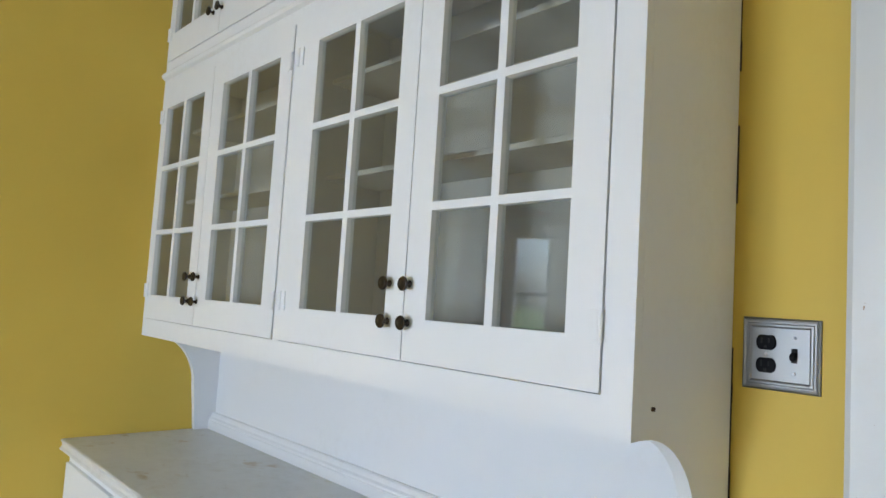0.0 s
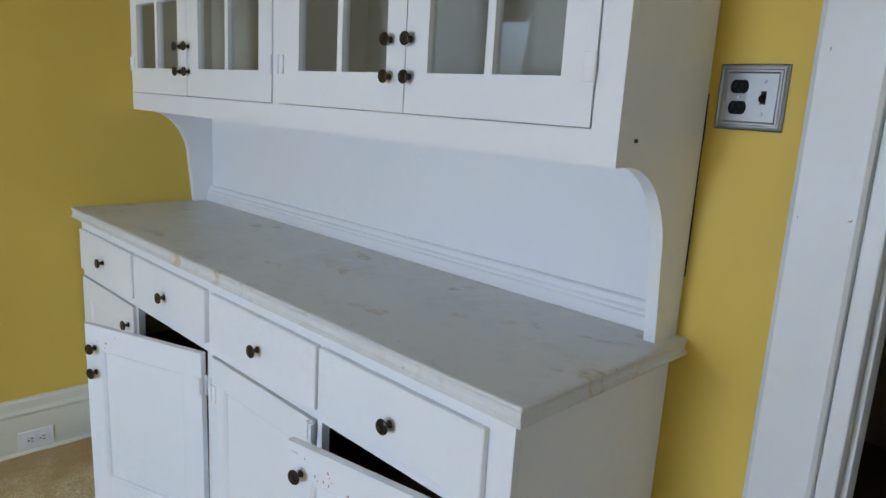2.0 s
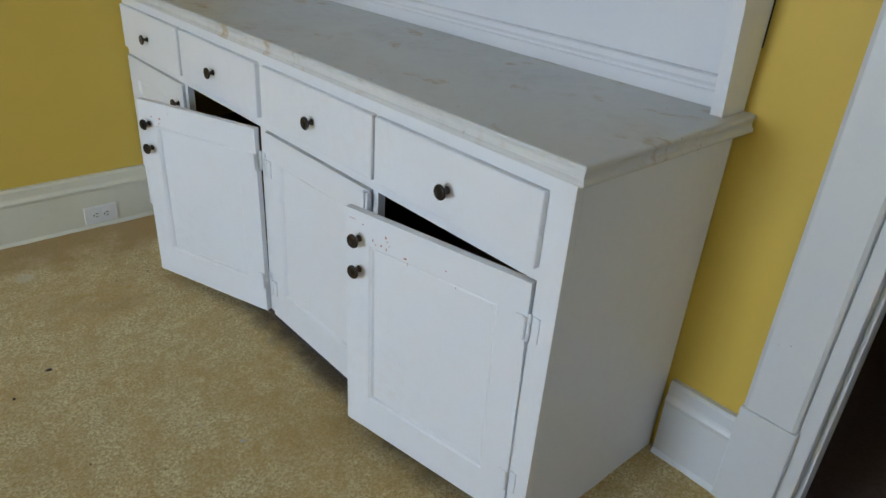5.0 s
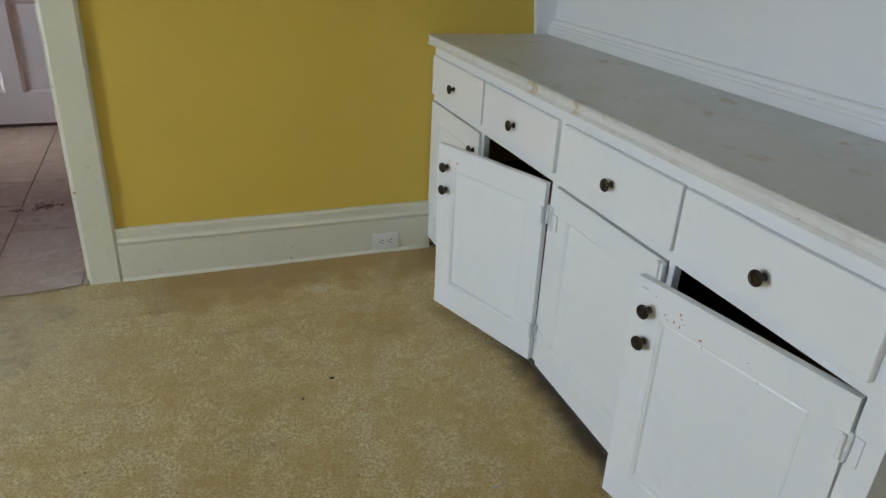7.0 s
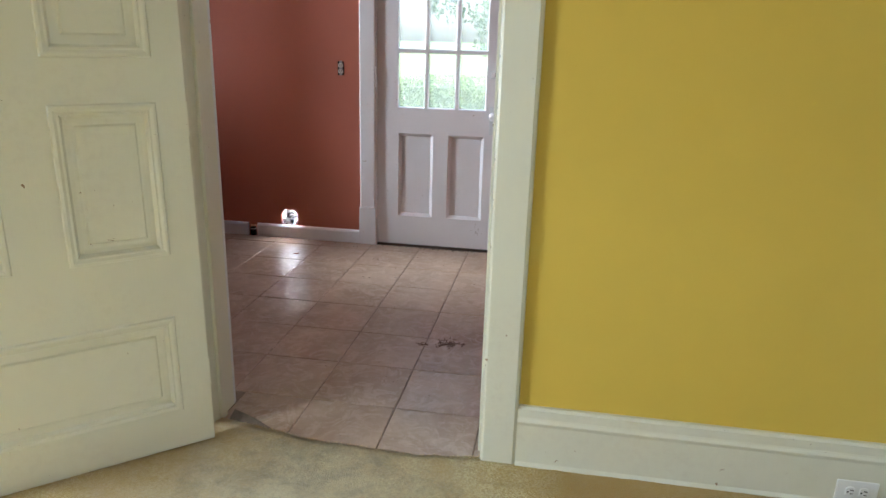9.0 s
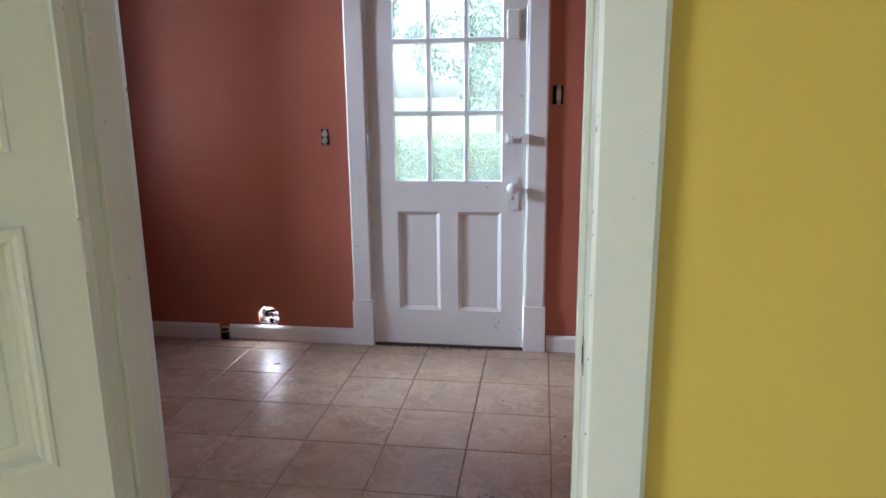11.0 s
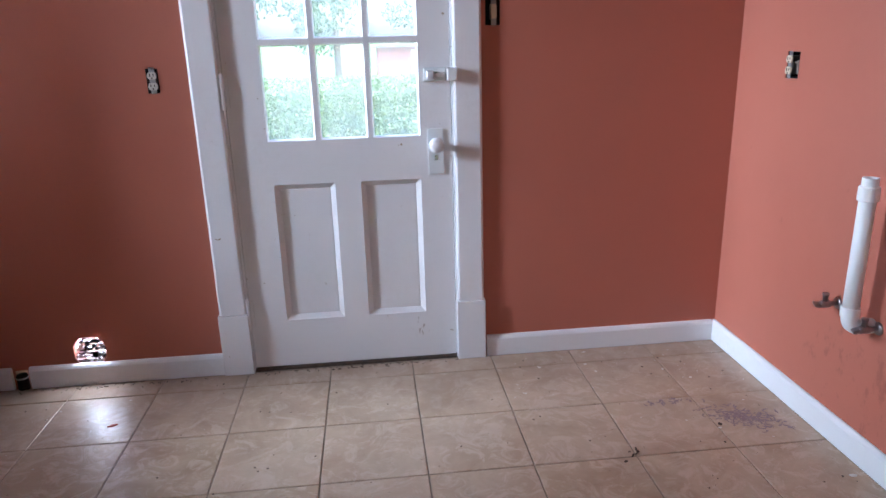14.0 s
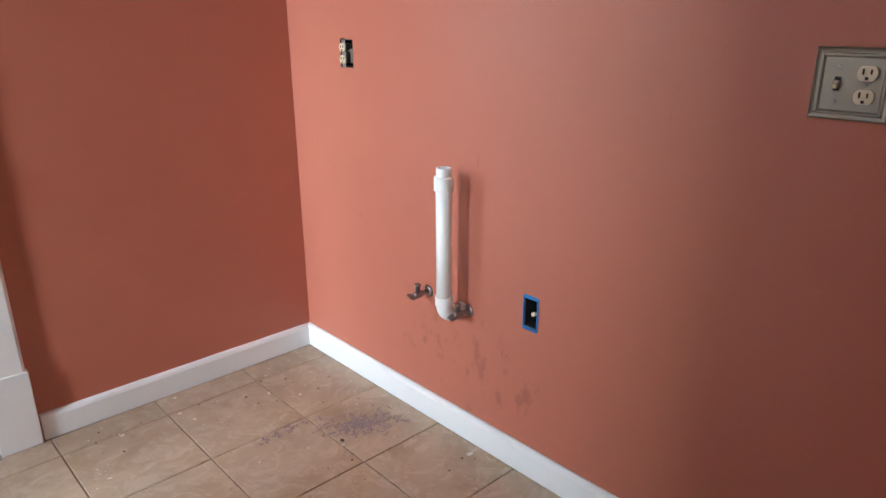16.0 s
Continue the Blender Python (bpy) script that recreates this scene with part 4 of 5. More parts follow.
# dried red-brown paint spots and scratches on the two open doors
for door_part, zs, seed in (([o for o in cab.children if o.name.startswith("door")][0], 0.545, 5), ([o for o in cab.children if o.name.startswith("door")][2], 0.555, 6)):
    rr = random.Random(seed)
    for k in range(8 if seed == 5 else 4):
        bm = bmesh.new()
        y0, z0 = 0.46 - abs(rr.gauss(0, 0.13)), zs + rr.gauss(0, 0.014)
        n, s = 6, rr.uniform(0.0015, 0.0055)
        pts = [bm.verts.new((-0.0186, y0 + s * rr.uniform(0.5, 1.3) * math.cos(6.283 * i / n), z0 + 0.7 * s * rr.uniform(0.4, 1.2) * math.sin(6.283 * i / n))) for i in range(n)]
        bm.faces.new(pts[::-1])
        part("paint_spot", bm, M_SPOT, door_part, "dried reddish paint spot")

for y0, z0, dy, dz in ((0.455, 0.572, 0.030, 0.0012), (0.40, 0.536, 0.004, 0.010), (0.375, 0.532, 0.005, 0.009), (0.36, 0.528, 0.004, 0.011), (0.30, 0.515, 0.0015, 0.010), (0.17, 0.512, 0.0015, 0.008), (0.43, 0.566, 0.006, 0.004)):
    part("scratch", boxes((-0.0188, y0, z0, -0.0179, y0 + 0.6 * dy, z0 + 0.6 * dz)), M_SPOT, [o for o in cab.children if o.name.startswith("door")][0], "dark scratch through the paint")
wpart("catch", boxes((0.722, 1.203, 0.612, 0.7338, 1.213, 0.655), (0.722, 1.218, 0.612, 0.7338, 1.228, 0.655), (0.726, 1.2131, 0.618, 0.7338, 1.2179, 0.649), bevel=0.0015), M_WHITE, cab, "small painted metal door catch")

# ---- worktop ----
top = thing("worktop", "white painted wooden worktop with brown stains and worn edges", "worktop", (1.0, 1.68, BZ))
NOSE = [(0.03, 0.0062), (0.0195, 0.0062), (0.0195, 0.0), (-0.010, 0.0), (-0.0145, 0.002), (-0.0155, 0.006), (-0.013, 0.010), (-0.0105, 0.013), (-0.0095, 0.018), (-0.0100, 0.025), (-0.0125, 0.030), (-0.0145, 0.033), (-0.0130, 0.0365), (-0.008, 0.038), (0.03, 0.038)]


def mitred(profile, x, y, z, y_end, x_end):
    """A moulding that runs along the front, turns the corner and runs back along the end."""
    b = bmesh.new()
    rows = [[b.verts.new((x + u, y_end, z + v)), b.verts.new((x + u, y + u, z + v)), b.verts.new((x_end, y + u, z + v))] for u, v in profile]
    for p, q in zip(rows, rows[1:] + rows[:1]):
        for k in (0, 1):
            b.faces.new((p[k], p[k + 1], q[k + 1], q[k]))
    for k in (0, 2):
        b.faces.new([r[k] for r in rows])
    bmesh.ops.recalc_face_normals(b, faces=b.faces)
    return b


wpart("edge", mitred(NOSE, 0.722, 0.632, BZ - 0.006, NORTH - 0.001, EAST - 0.001), M_COUNTER, top)
wpart("board", boxes((0.7515, 0.6615, BZ + 0.0005, EAST - 0.001, NORTH - 0.001, BZ + 0.032)), M_COUNTER, top)

# ---- upper cabinet ----
UX, U0, U1, US = 0.945, 1.278, CEIL - 0.002, 0.645
up = thing("upper_cabinet", "white painted built-in upper cabinet with glazed doors", "cabinet", (1.1, 1.7, U0))
TZ = BZ + 0.032
curve = [(0.985, 1.278)] + [(0.985 + 0.165 * math.sin(radians(a)), 1.278 - 0.19 * (1 - math.cos(radians(a)))) for a in range(6, 91, 6)] + [(1.160, 1.0), (1.168, TZ + 0.0005)]
end = [(UX + 0.0205, U1), (UX + 0.0205, 1.2785)] + curve + [(EAST - 0.004, TZ + 0.0005), (EAST - 0.004, U1)]
wpart("end_panel", extrude(end, "y", US, US + 0.026), M_WHITE, up)
wpart("end_panel", extrude(end, "y", NORTH - 0.026, NORTH - 0.001), M_WHITE, up)
wpart("bottom_board", boxes((UX + 0.021, US + 0.0265, 1.279, EAST - 0.016, NORTH - 0.0265, 1.299)), M_WHITE, up)
wpart("splash_panel", boxes((EAST - 0.015, US + 0.0265, TZ + 0.0005, EAST - 0.002, NORTH - 0.0265, 1.2785)), M_WHITE, up)
wpart("back_panel", boxes((EAST - 0.015, US + 0.0265, 1.2995, EAST - 0.002, NORTH - 0.0265, U1)), M_INNER, up, "warm grey cabinet back")
# Thin linings added so the ends and floor take the warm grey inside colour.
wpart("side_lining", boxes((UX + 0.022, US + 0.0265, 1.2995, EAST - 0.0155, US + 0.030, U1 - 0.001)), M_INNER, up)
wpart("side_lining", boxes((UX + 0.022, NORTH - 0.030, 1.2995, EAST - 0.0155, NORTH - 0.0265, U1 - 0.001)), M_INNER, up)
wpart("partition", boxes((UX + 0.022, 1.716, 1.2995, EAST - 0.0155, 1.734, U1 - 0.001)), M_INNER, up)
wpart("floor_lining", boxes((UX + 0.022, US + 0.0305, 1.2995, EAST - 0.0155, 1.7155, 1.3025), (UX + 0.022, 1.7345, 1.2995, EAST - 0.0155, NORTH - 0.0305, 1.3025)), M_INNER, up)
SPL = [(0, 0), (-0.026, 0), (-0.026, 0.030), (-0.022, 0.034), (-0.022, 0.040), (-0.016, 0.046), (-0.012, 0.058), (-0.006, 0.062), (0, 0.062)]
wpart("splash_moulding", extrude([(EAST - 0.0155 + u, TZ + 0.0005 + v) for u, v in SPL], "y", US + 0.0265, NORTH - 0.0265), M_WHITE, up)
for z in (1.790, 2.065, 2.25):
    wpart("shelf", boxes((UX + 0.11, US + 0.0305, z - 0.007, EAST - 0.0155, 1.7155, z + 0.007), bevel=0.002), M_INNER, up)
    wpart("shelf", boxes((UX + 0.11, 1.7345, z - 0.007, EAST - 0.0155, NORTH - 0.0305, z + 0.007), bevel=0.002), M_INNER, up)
leafs = [(0.703, 1.1905), (1.1935, 1.705), (1.745, 2.268), (2.271, 2.722)]
glazed = [(0.773, 1.121), (1.256, 1.612), (1.815, 2.188), (2.336, 2.676)]
rails = [(a, 1.340, b, 2.205) for a, b in ((0.7005, 1.7075), (1.7425, 2.7245))] + [(a, 2.315, b, 2.70) for a, b in ((0.7005, 1.7075), (1.7425, 2.7245))]
wpart("face_frame", wall("y", UX, 0.020, US, NORTH, U0, U1, rails), M_WHITE, up)
wpart("rail_moulding", extrude([(UX - 0.0005, 2.245), (UX - 0.012, 2.252), (UX - 0.016, 2.262), (UX - 0.012, 2.270), (UX - 0.0005, 2.275)], "y", US, NORTH - 0.001), M_WHITE, up)
for tier, (z0, z1, g0, g1, rows) in enumerate(((1.342, 2.203, 1.429, 2.128, 3), (2.317, 2.698, 2.420, 2.64, 1))):
    for k, ((a, b), (p, q)) in enumerate(zip(leafs, glazed)):
        cells = []
        for i in range(2):
            for j in range(rows):
                pw, ph = (q - p - 0.020) / 2, (g1 - g0 - 0.017 * (rows - 1)) / rows
                y0, zz = p + i * (pw + 0.020), g0 + j * (ph + 0.017)
                cells.append((y0, zz, y0 + pw, zz + ph))
        d = wpart("glazed_door", wall("y", UX - 0.003, 0.021, a, b, z0, z1, cells), M_WHITE, up)
        off = frame_of(up).inverted()
        for c in cells:
            pane = part("pane", moved(boxes((UX + 0.008, c[0] - 0.001, c[1] - 0.001, UX + 0.0105, c[2] + 0.001, c[3] + 0.001)), off), M_GLASS, d, "clear glass pane")
            pane.visible_shadow = False
        left = k in (0, 2)
        ky = b - 0.013 if left else a + 0.052
        for z in ((1.420, 1.500) if tier == 0 else (2.40,)):
            knob(d, *(off @ Vector((UX - 0.003, ky - 0.001, z))), scale=0.92)
        for z in ((1.445, 2.10) if tier == 0 else (2.42, 2.62)):
            hinge(d, *(off @ Vector((UX - 0.003, (a if left else b), z))), 0.05, M_WHITE, 1 if left else -1)
# dark cracks where the cabinet's ends have come away from the plaster
rnd = random.Random(17)
for run in range(2):
    z = TZ + 0.03
    while z < 2.6:
        step = rnd.uniform(0.03, 0.16)
        if rnd.random() < 0.75:
            w = rnd.uniform(0.0008, 0.0022)
            if run == 0:
                wpart("crack", boxes((EAST - 0.0042, US - w, z, EAST - 0.0004, US + 0.001, z + step)), M_HOLE, up, "dark gap along the wall")
            elif z + step < 1.08:
                wpart("crack", boxes((1.166 - w, NORTH - 0.003, z, 1.169, NORTH - 0.0004, z + step)), M_HOLE, up, "dark gap along the wall")
        z += step
nail = tagged(part("nail", moved(lathe([(0.0035, 0), (0.0035, 0.004), (0.001, 0.005)], 8), pose(1.0, US, 1.324, 90, 0, 0)), M_DEBRIS), "small rusty nail in the cabinet's side", "nail")

# ---- plates, outlets and pipes ----


def screw(parent, x, y, z, m):
    return part("screw", moved(moved(lathe([(0.003, 0), (0.003, 0.0012), (0.002, 0.0018)], 8), m), Matrix.Translation((x, y, z))), M_GALV, parent)


def receptacle(parent, u, v, w, material, m, hole=None):
    """One outlet face of a duplex receptacle, in a plane of local x and z, looking along -y."""
    bm = moved(lathe([(0.0165, 0), (0.0165, 0.004), (0.0155, 0.005)], 20), pose(0, 0, 0, 90, 0, 0))
    for vert in bm.verts:
        vert.co.z = max(-0.0125, min(0.0125, vert.co.z))
    face = part("receptacle", moved(bm, m @ Matrix.Translation((u, w, v))), material, parent)
    slots = boxes((-0.0080, -0.006, -0.002, -0.0050, -0.0046, 0.008), (0.0045, -0.006, -0.001, 0.0072, -0.0046, 0.007), (-0.0025, -0.006, -0.0105, 0.0025, -0.0046, -0.0055))
    part("slot", moved(slots, m @ Matrix.Translation((u, w, v))), hole or M_HOLE, face, "dark slots")
    return face


def combo_plate(name, label, at, rz, outlet_material, toggle_first, metal):
    """A two-gang metal wall plate with a duplex outlet and a toggle switch; local x runs along the wall, -y is out of it."""
    g = thing(name, label, "switch plate", at, rz)
    w, h = 0.064, 0.0615
    part("plate", nested(-w, -h, w, h, 0.0, [(0, 0), (0.0, 0.004), (0.003, 0.0065), (0.007, 0.0055), (0.009, 0.0055), (0.011, 0.0075), (0.014, 0.0075), (0.017, 0.0055)], -1), metal, g)
    s = 1 if toggle_first else -1
    one = Matrix.Identity(4)
    for v in (-0.0195, 0.0195):
        receptacle(g, s * 0.023, v, -0.0052, outlet_material, one)
    part("toggle_slot", boxes((-s * 0.023 - 0.005, -0.0062, -0.012, -s * 0.023 + 0.005, -0.005, 0.012)), M_HOLE, g)
    part("toggle", moved(boxes((-0.004, -0.014, -0.0045, 0.004, 0, 0.0045), bevel=0.001), pose(-s * 0.023, -0.005, 0.002, 25, 0, 0)), outlet_material, g, "small switch toggle")
    for u, v in ((-s * 0.023, 0.030), (-s * 0.023, -0.030), (s * 0.023, 0.0)):
        screw(g, u, -0.0055, v, pose(0, 0, 0, 90, 0, 0))
    return g


combo_plate("switch_plate", "brushed nickel two-gang plate with black outlet and switch", (EAST, 0.561, 1.413), -90, M_BLACK, False, M_NICKEL)
combo_plate("switch_plate", "dull aged nickel two-gang plate with ivory outlet and switch", (K_EAST, 3.278, 1.168), -90, M_IVORY, True, M_AGED)

outlet = thing("wall_outlet", "white plastic outlet set sideways in the cream baseboard", "outlet", (0.540, NORTH - 0.022, 0.062))
part("plate", boxes((-0.060, -0.006, -0.036, 0.060, 0.0, 0.036), bevel=0.003), M_ALMOND, outlet)
for u in (-0.0195, 0.0195):
    receptacle(outlet, 0, 0, 0, M_ALMOND, pose(u, -0.0052, 0, 0, 90, 0))


M_STRAP = mat("brown_bakelite", (0.06, 0.045, 0.035), 0.5)


def bare_box(name, label, at, rz, w, h, box_material, device, shift=0.0, duplex=True):
    """An uncovered electrical box let into the wall, with its device on a metal strap."""
    g = thing(name, label, "outlet", at, rz)
    d = 0.05
    part("box", boxes((-w, 0.002, -h, -w + 0.003, d, h), (w - 0.003, 0.002, -h, w, d, h), (-w + 0.003, 0.002, -h, w - 0.003, d, -h + 0.003), (-w + 0.003, 0.002, h - 0.003, w - 0.003, d, h), (-w + 0.003, d - 0.003, -h + 0.003, w - 0.003, d, h - 0.003)), box_material, g)
    if device:
        part("strap", boxes((shift - 0.010, 0.000, -h - 0.006, shift + 0.010, 0.0015, h + 0.006), bevel=0.0005), M_GALV, g)
        part("device_body", boxes((shift - 0.0145, 0.001, -0.031, shift + 0.0145, 0.03, 0.031) if duplex else (shift - 0.011, -0.001, -0.026, shift + 0.011, 0.03, 0.026), bevel=0.003), M_STRAP if duplex else device, g)
        if duplex:
            for v in (-0.0185, 0.0185):
                receptacle(g, shift, v, -0.001, device, Matrix.Identity(4))
        for v in (-h + 0.002, h - 0.002):
            screw(g, shift, 0.0, v, pose(0, 0, 0, 90, 0, 0))
    return g


bare_box("wall_outlet", "uncovered dull white duplex outlet in a dark wall box", (-1.855, K_NORTH, 1.161), 0, 0.0205, 0.0425, M_BLACK, mat("dull_white_plastic", (0.56, 0.54, 0.49), 0.45))
bare_box("wall_switch", "uncovered ivory switch in a dark wall box", (-0.6275, K_NORTH, 1.369), 0, 0.027, 0.0475, M_BLACK, M_IVORY, 0.004, False)
loose_box = bare_box("wall_outlet", "loose ivory outlet in an uncovered dark wall box", (K_EAST, 4.773, 1.162), -90, 0.0345, 0.0435, M_BLACK, M_IVORY, -0.017)
part("wire", moved(boxes((0.012, 0.004, -0.030, 0.026, 0.02, 0.016), (0.004, 0.002, 0.004, 0.014, 0.012, 0.012), bevel=0.003), pose(K_EAST, 4.773, 1.162, 0, 0, -90)), M_AGED)
loose = bpy.data.objects["wire"]
loose.parent = loose_box
loose.matrix_parent_inverse = frame_of(loose_box).inverted()
# Box walls coloured near-black for the shade inside; only the flange is blue.
blue = bare_box("junction_box", "empty blue plastic wall box with a loose wire end", (K_EAST, 3.966, 0.5095), -90, 0.0225, 0.042, M_HOLE, None)
part("flange", boxes((-0.027, -0.003, -0.050, -0.0225, 0.002, 0.050), (0.0225, -0.003, -0.050, 0.027, 0.002, 0.050), (-0.0225, -0.003, 0.042, 0.0225, 0.002, 0.052), (-0.0225, -0.003, -0.052, 0.0225, 0.002, -0.042), bevel=0.001), M_BLUE, blue)
part("wire", moved(lathe([(0.004, 0), (0.004, 0.04), (0.006, 0.045), (0.006, 0.055)], 8), pose(0.008, 0.035, -0.005, 75, 0, 15)), M_IVORY, blue, "pale wire end")

pipe = thing("drain_pipe", "white plastic drain standpipe coming out of the wall", "pipe", (0.262, 4.232, 0.472))
part("riser", lathe([(0.0225, 0.0), (0.0225, 0.384)], 24), M_PLASTIC, pipe, smooth=True)
part("coupling", lathe([(0.0228, 0.346), (0.0272, 0.347), (0.0276, 0.350), (0.0276, 0.383), (0.0266, 0.386), (0.0228, 0.387)], 28), M_PLASTIC, pipe, "white pipe coupling")
part("stub", lathe([(0.0215, 0.380), (0.0215, 0.410), (0.0205, 0.411), (0.0175, 0.411), (0.0170, 0.385)], 28), M_PLASTIC, pipe, "open cut pipe end")
part("socket", lathe([(0.0228, 0.0), (0.0262, 0.001), (0.0262, 0.030), (0.0228, 0.031)], 28), M_PLASTIC, pipe, "white elbow socket")
bm = bmesh.new()
rings = []
for k in range(9):
    a = radians(90 * k / 8)
    c = Vector((0.034 - 0.034 * math.cos(a), 0, -0.034 * math.sin(a)))
    ring = []
    for s in range(24):
        q = 2 * math.pi * s / 24
        ring.append(bm.verts.new((c.x + 0.0225 * math.cos(q) * math.cos(a), 0.0225 * math.sin(q), c.z + 0.0225 * math.cos(q) * math.sin(a))))
    rings.append(ring)
rings.append([bm.verts.new((0.080, v.co.y, v.co.z)) for v in rings[-1]])
for p, q in zip(rings, rings[1:]):
    for s in range(24):
        bm.faces.new((p[s], p[(s + 1) % 24], q[(s + 1) % 24], q[s]))
bmesh.ops.recalc_face_normals(bm, faces=bm.faces)
part("elbow", bm, M_PLASTIC, pipe, smooth=True)


def valve(y, z, turn):
    g = thing("stop_valve", "small dull metal water stop valve on a wall stub", "valve", (K_EAST, y, z), group="stop valves under the sink")
    ax = pose(0, 0, 0, 0, -90, 0)
    part("escutcheon", moved(lathe([(0.020, 0), (0.018, 0.004), (0.010, 0.007)], 20), ax), M_PEWTER, g, smooth=True)
    part("stub", moved(lathe([(0.0075, 0), (0.0075, 0.045)], 14), ax), M_PEWTER, g, smooth=True)
    part("body", join(moved(lathe([(0.011, 0.03), (0.012, 0.034), (0.012, 0.058), (0.009, 0.062)], 16), ax), moved(lathe([(0.008, 0), (0.008, 0.028), (0.010, 0.029), (0.010, 0.036)], 14), pose(-0.046, 0, 0, 0, 0, 0))), M_PEWTER, g, smooth=True)
    hd = bmesh.new()
    box(hd, -0.017, -0.010, -0.006, 0.017, 0.010, 0.006, bevel=0.005)
    part("handle", moved(hd, pose(-0.072, 0, 0, turn, 0, 70)), M_PEWTER, g, "oval metal handle")
    return g


valve(4.385, 0.450, 20)
valve(4.205, 0.440, -25)

# dryer vent: a foil duct crushed back into its hole
duct = thing("dryer_vent_duct", "crumpled shiny foil dryer duct in a round wall hole", "duct", (VENT[0], K_NORTH, VENT[1]))
bm = bmesh.new()
rings = []
rnd = random.Random(7)
for k in range(15):
    ring = []
    for s in range(28):
        q = 2 * math.pi * s / 28
        r = 0.055 + (0.004 if k % 2 else -0.003) + rnd.uniform(-0.003, 0.003)
        squeeze = 1.0 - 0.25 * (k / 14) * (0.5 + 0.5 * math.sin(q * 2 + 1.1))
        ring.append(bm.verts.new((r * squeeze * math.cos(q) + 0.010 * k / 14, 0.004 + 0.0105 * k + 0.004 * math.sin(3 * q), r * squeeze * math.sin(q) + 0.02 * k / 14)))
    rings.append(ring)
for p, q in zip(rings, rings[1:]):
    for s in range(28):
        bm.faces.new((p[s], p[(s + 1) % 28], q[(s + 1) % 28], q[s]))
part("hose", bm, M_FOIL, duct)
bm = bmesh.new()
last = None
for k in range(27):
    z = -0.0535 + 0.00415 * k
    half = math.sqrt(max(1e-5, 0.0545 ** 2 - z * z))
    row = []
    for i in range(15):
        u = 2 * i / 14 - 1
        wave = noise.noise(Vector((u * 2.1, k * 0.9, 3.0)))
        depth = 0.012 + 0.020 * (k / 26) + (0.009 if k % 3 == 1 else -0.003) * (0.6 + 1.4 * abs(wave)) + 0.010 * wave
        row.append(bm.verts.new((half * u, max(0.003, depth), z + 0.0035 * noise.noise(Vector((u * 3, k * 0.5, 8.0))))))
    if last:
        for i in range(14):
            if noise.noise(Vector((i * 0.33, k * 0.75, 5.0))) < 0.13:
                bm.faces.new((last[i], last[i + 1], row[i + 1], row[i]))
    last = row
# Near-black disc stands in for the shade between the deep folds.
part("dark_inside", moved(lathe([(0.052, 0), (0.05, 0.002)], 24), pose(0, 0.066, 0, 90, 0, 0)), M_HOLE, duct, "black disc for the shade behind the foil")
part("crushed_fold", bm, M_FOIL, duct)

duct.matrix_basis = duct.matrix_basis @ Matrix.Diagonal((1.17, 1.0, 1.17, 1.0))
ring_bm = bmesh.new()
inner, outer = [], []
for s in range(32):
    q = 2 * math.pi * s / 32
    c, d = math.cos(q), math.sin(q)
    k = 0.070 / max(abs(c), abs(d))
    inner.append(ring_bm.verts.new((VENT[0] + 0.0645 * c, K_NORTH - 0.0025, VENT[1] + 0.0645 * d)))
    outer.append(ring_bm.verts.new((VENT[0] + k * c, K_NORTH - 0.0025, VENT[1] + k * d)))
for s in range(32):
    ring_bm.faces.new((inner[s], inner[(s + 1) % 32], outer[(s + 1) % 32], outer[s]))
setting("wall_patch", ring_bm, M_RED, "painted plaster round the vent hole", "wall")

stub = thing("pipe_stub", "black capped pipe stub in a gap of the baseboard", "pipe", (-2.512, K_NORTH, 0.0))
part("pipe", moved(lathe([(0.021, 0), (0.021, 0.055), (0.019, 0.062)], 16), Matrix.Translation((0, -0.004, -0.002))), M_BLACK, stub, smooth=True)
part("clamp", moved(lathe([(0.0225, 0), (0.0225, 0.006)], 16), Matrix.Translation((0, -0.004, 0.045))), M_GALV, stub, "thin steel clamp")

tray = thing("floor_vent_boot", "small dusty black metal box lying on the tiles", "box", (-2.80, 4.62, 0.0), 14)
part("shell", boxes((-0.10, -0.04, 0.0, 0.10, -0.037, 0.055), (-0.10, 0.037, 0.0, 0.10, 0.04, 0.055), (-0.10, -0.037, 0.0, -0.097, 0.037, 0.055), (0.097, -0.037, 0.0, 0.10, 0.037, 0.055), (-0.097, -0.037, 0.0, 0.097, 0.037, 0.003), bevel=0.001), rough_mat("dusty_black_metal", (0.05, 0.05, 0.045), (0.12, 0.11, 0.09), 20), tray)
part("lip", boxes((-0.106, -0.046, 0.055, 0.106, -0.040, 0.058), (-0.106, 0.040, 0.055, 0.106, 0.046, 0.058)), M_BLACK, tray)

# ---- outside the back door ----
setting("ground", boxes((-600, K_NORTH + 0.121, -0.6, 600, 1200, -0.45)), M_GRASS, "mown green lawn reaching into the distance", "lawn")
setting("step", boxes((-1.9, K_NORTH + 0.122, -0.449, -0.5, K_NORTH + 1.2, -0.06), bevel=0.01), rough_mat("worn_concrete", (0.42, 0.41, 0.39), (0.5, 0.49, 0.46), 9), "worn concrete back step", "step")


# Unseen wall, added to keep low sky light out of the west windows.
setting("wall_next_door", boxes((-6.5, -1.0, -0.45, -6.3, 6.5, 5.5)), M_SIDING, "plain pale unseen wall added to block sky light", "wall")


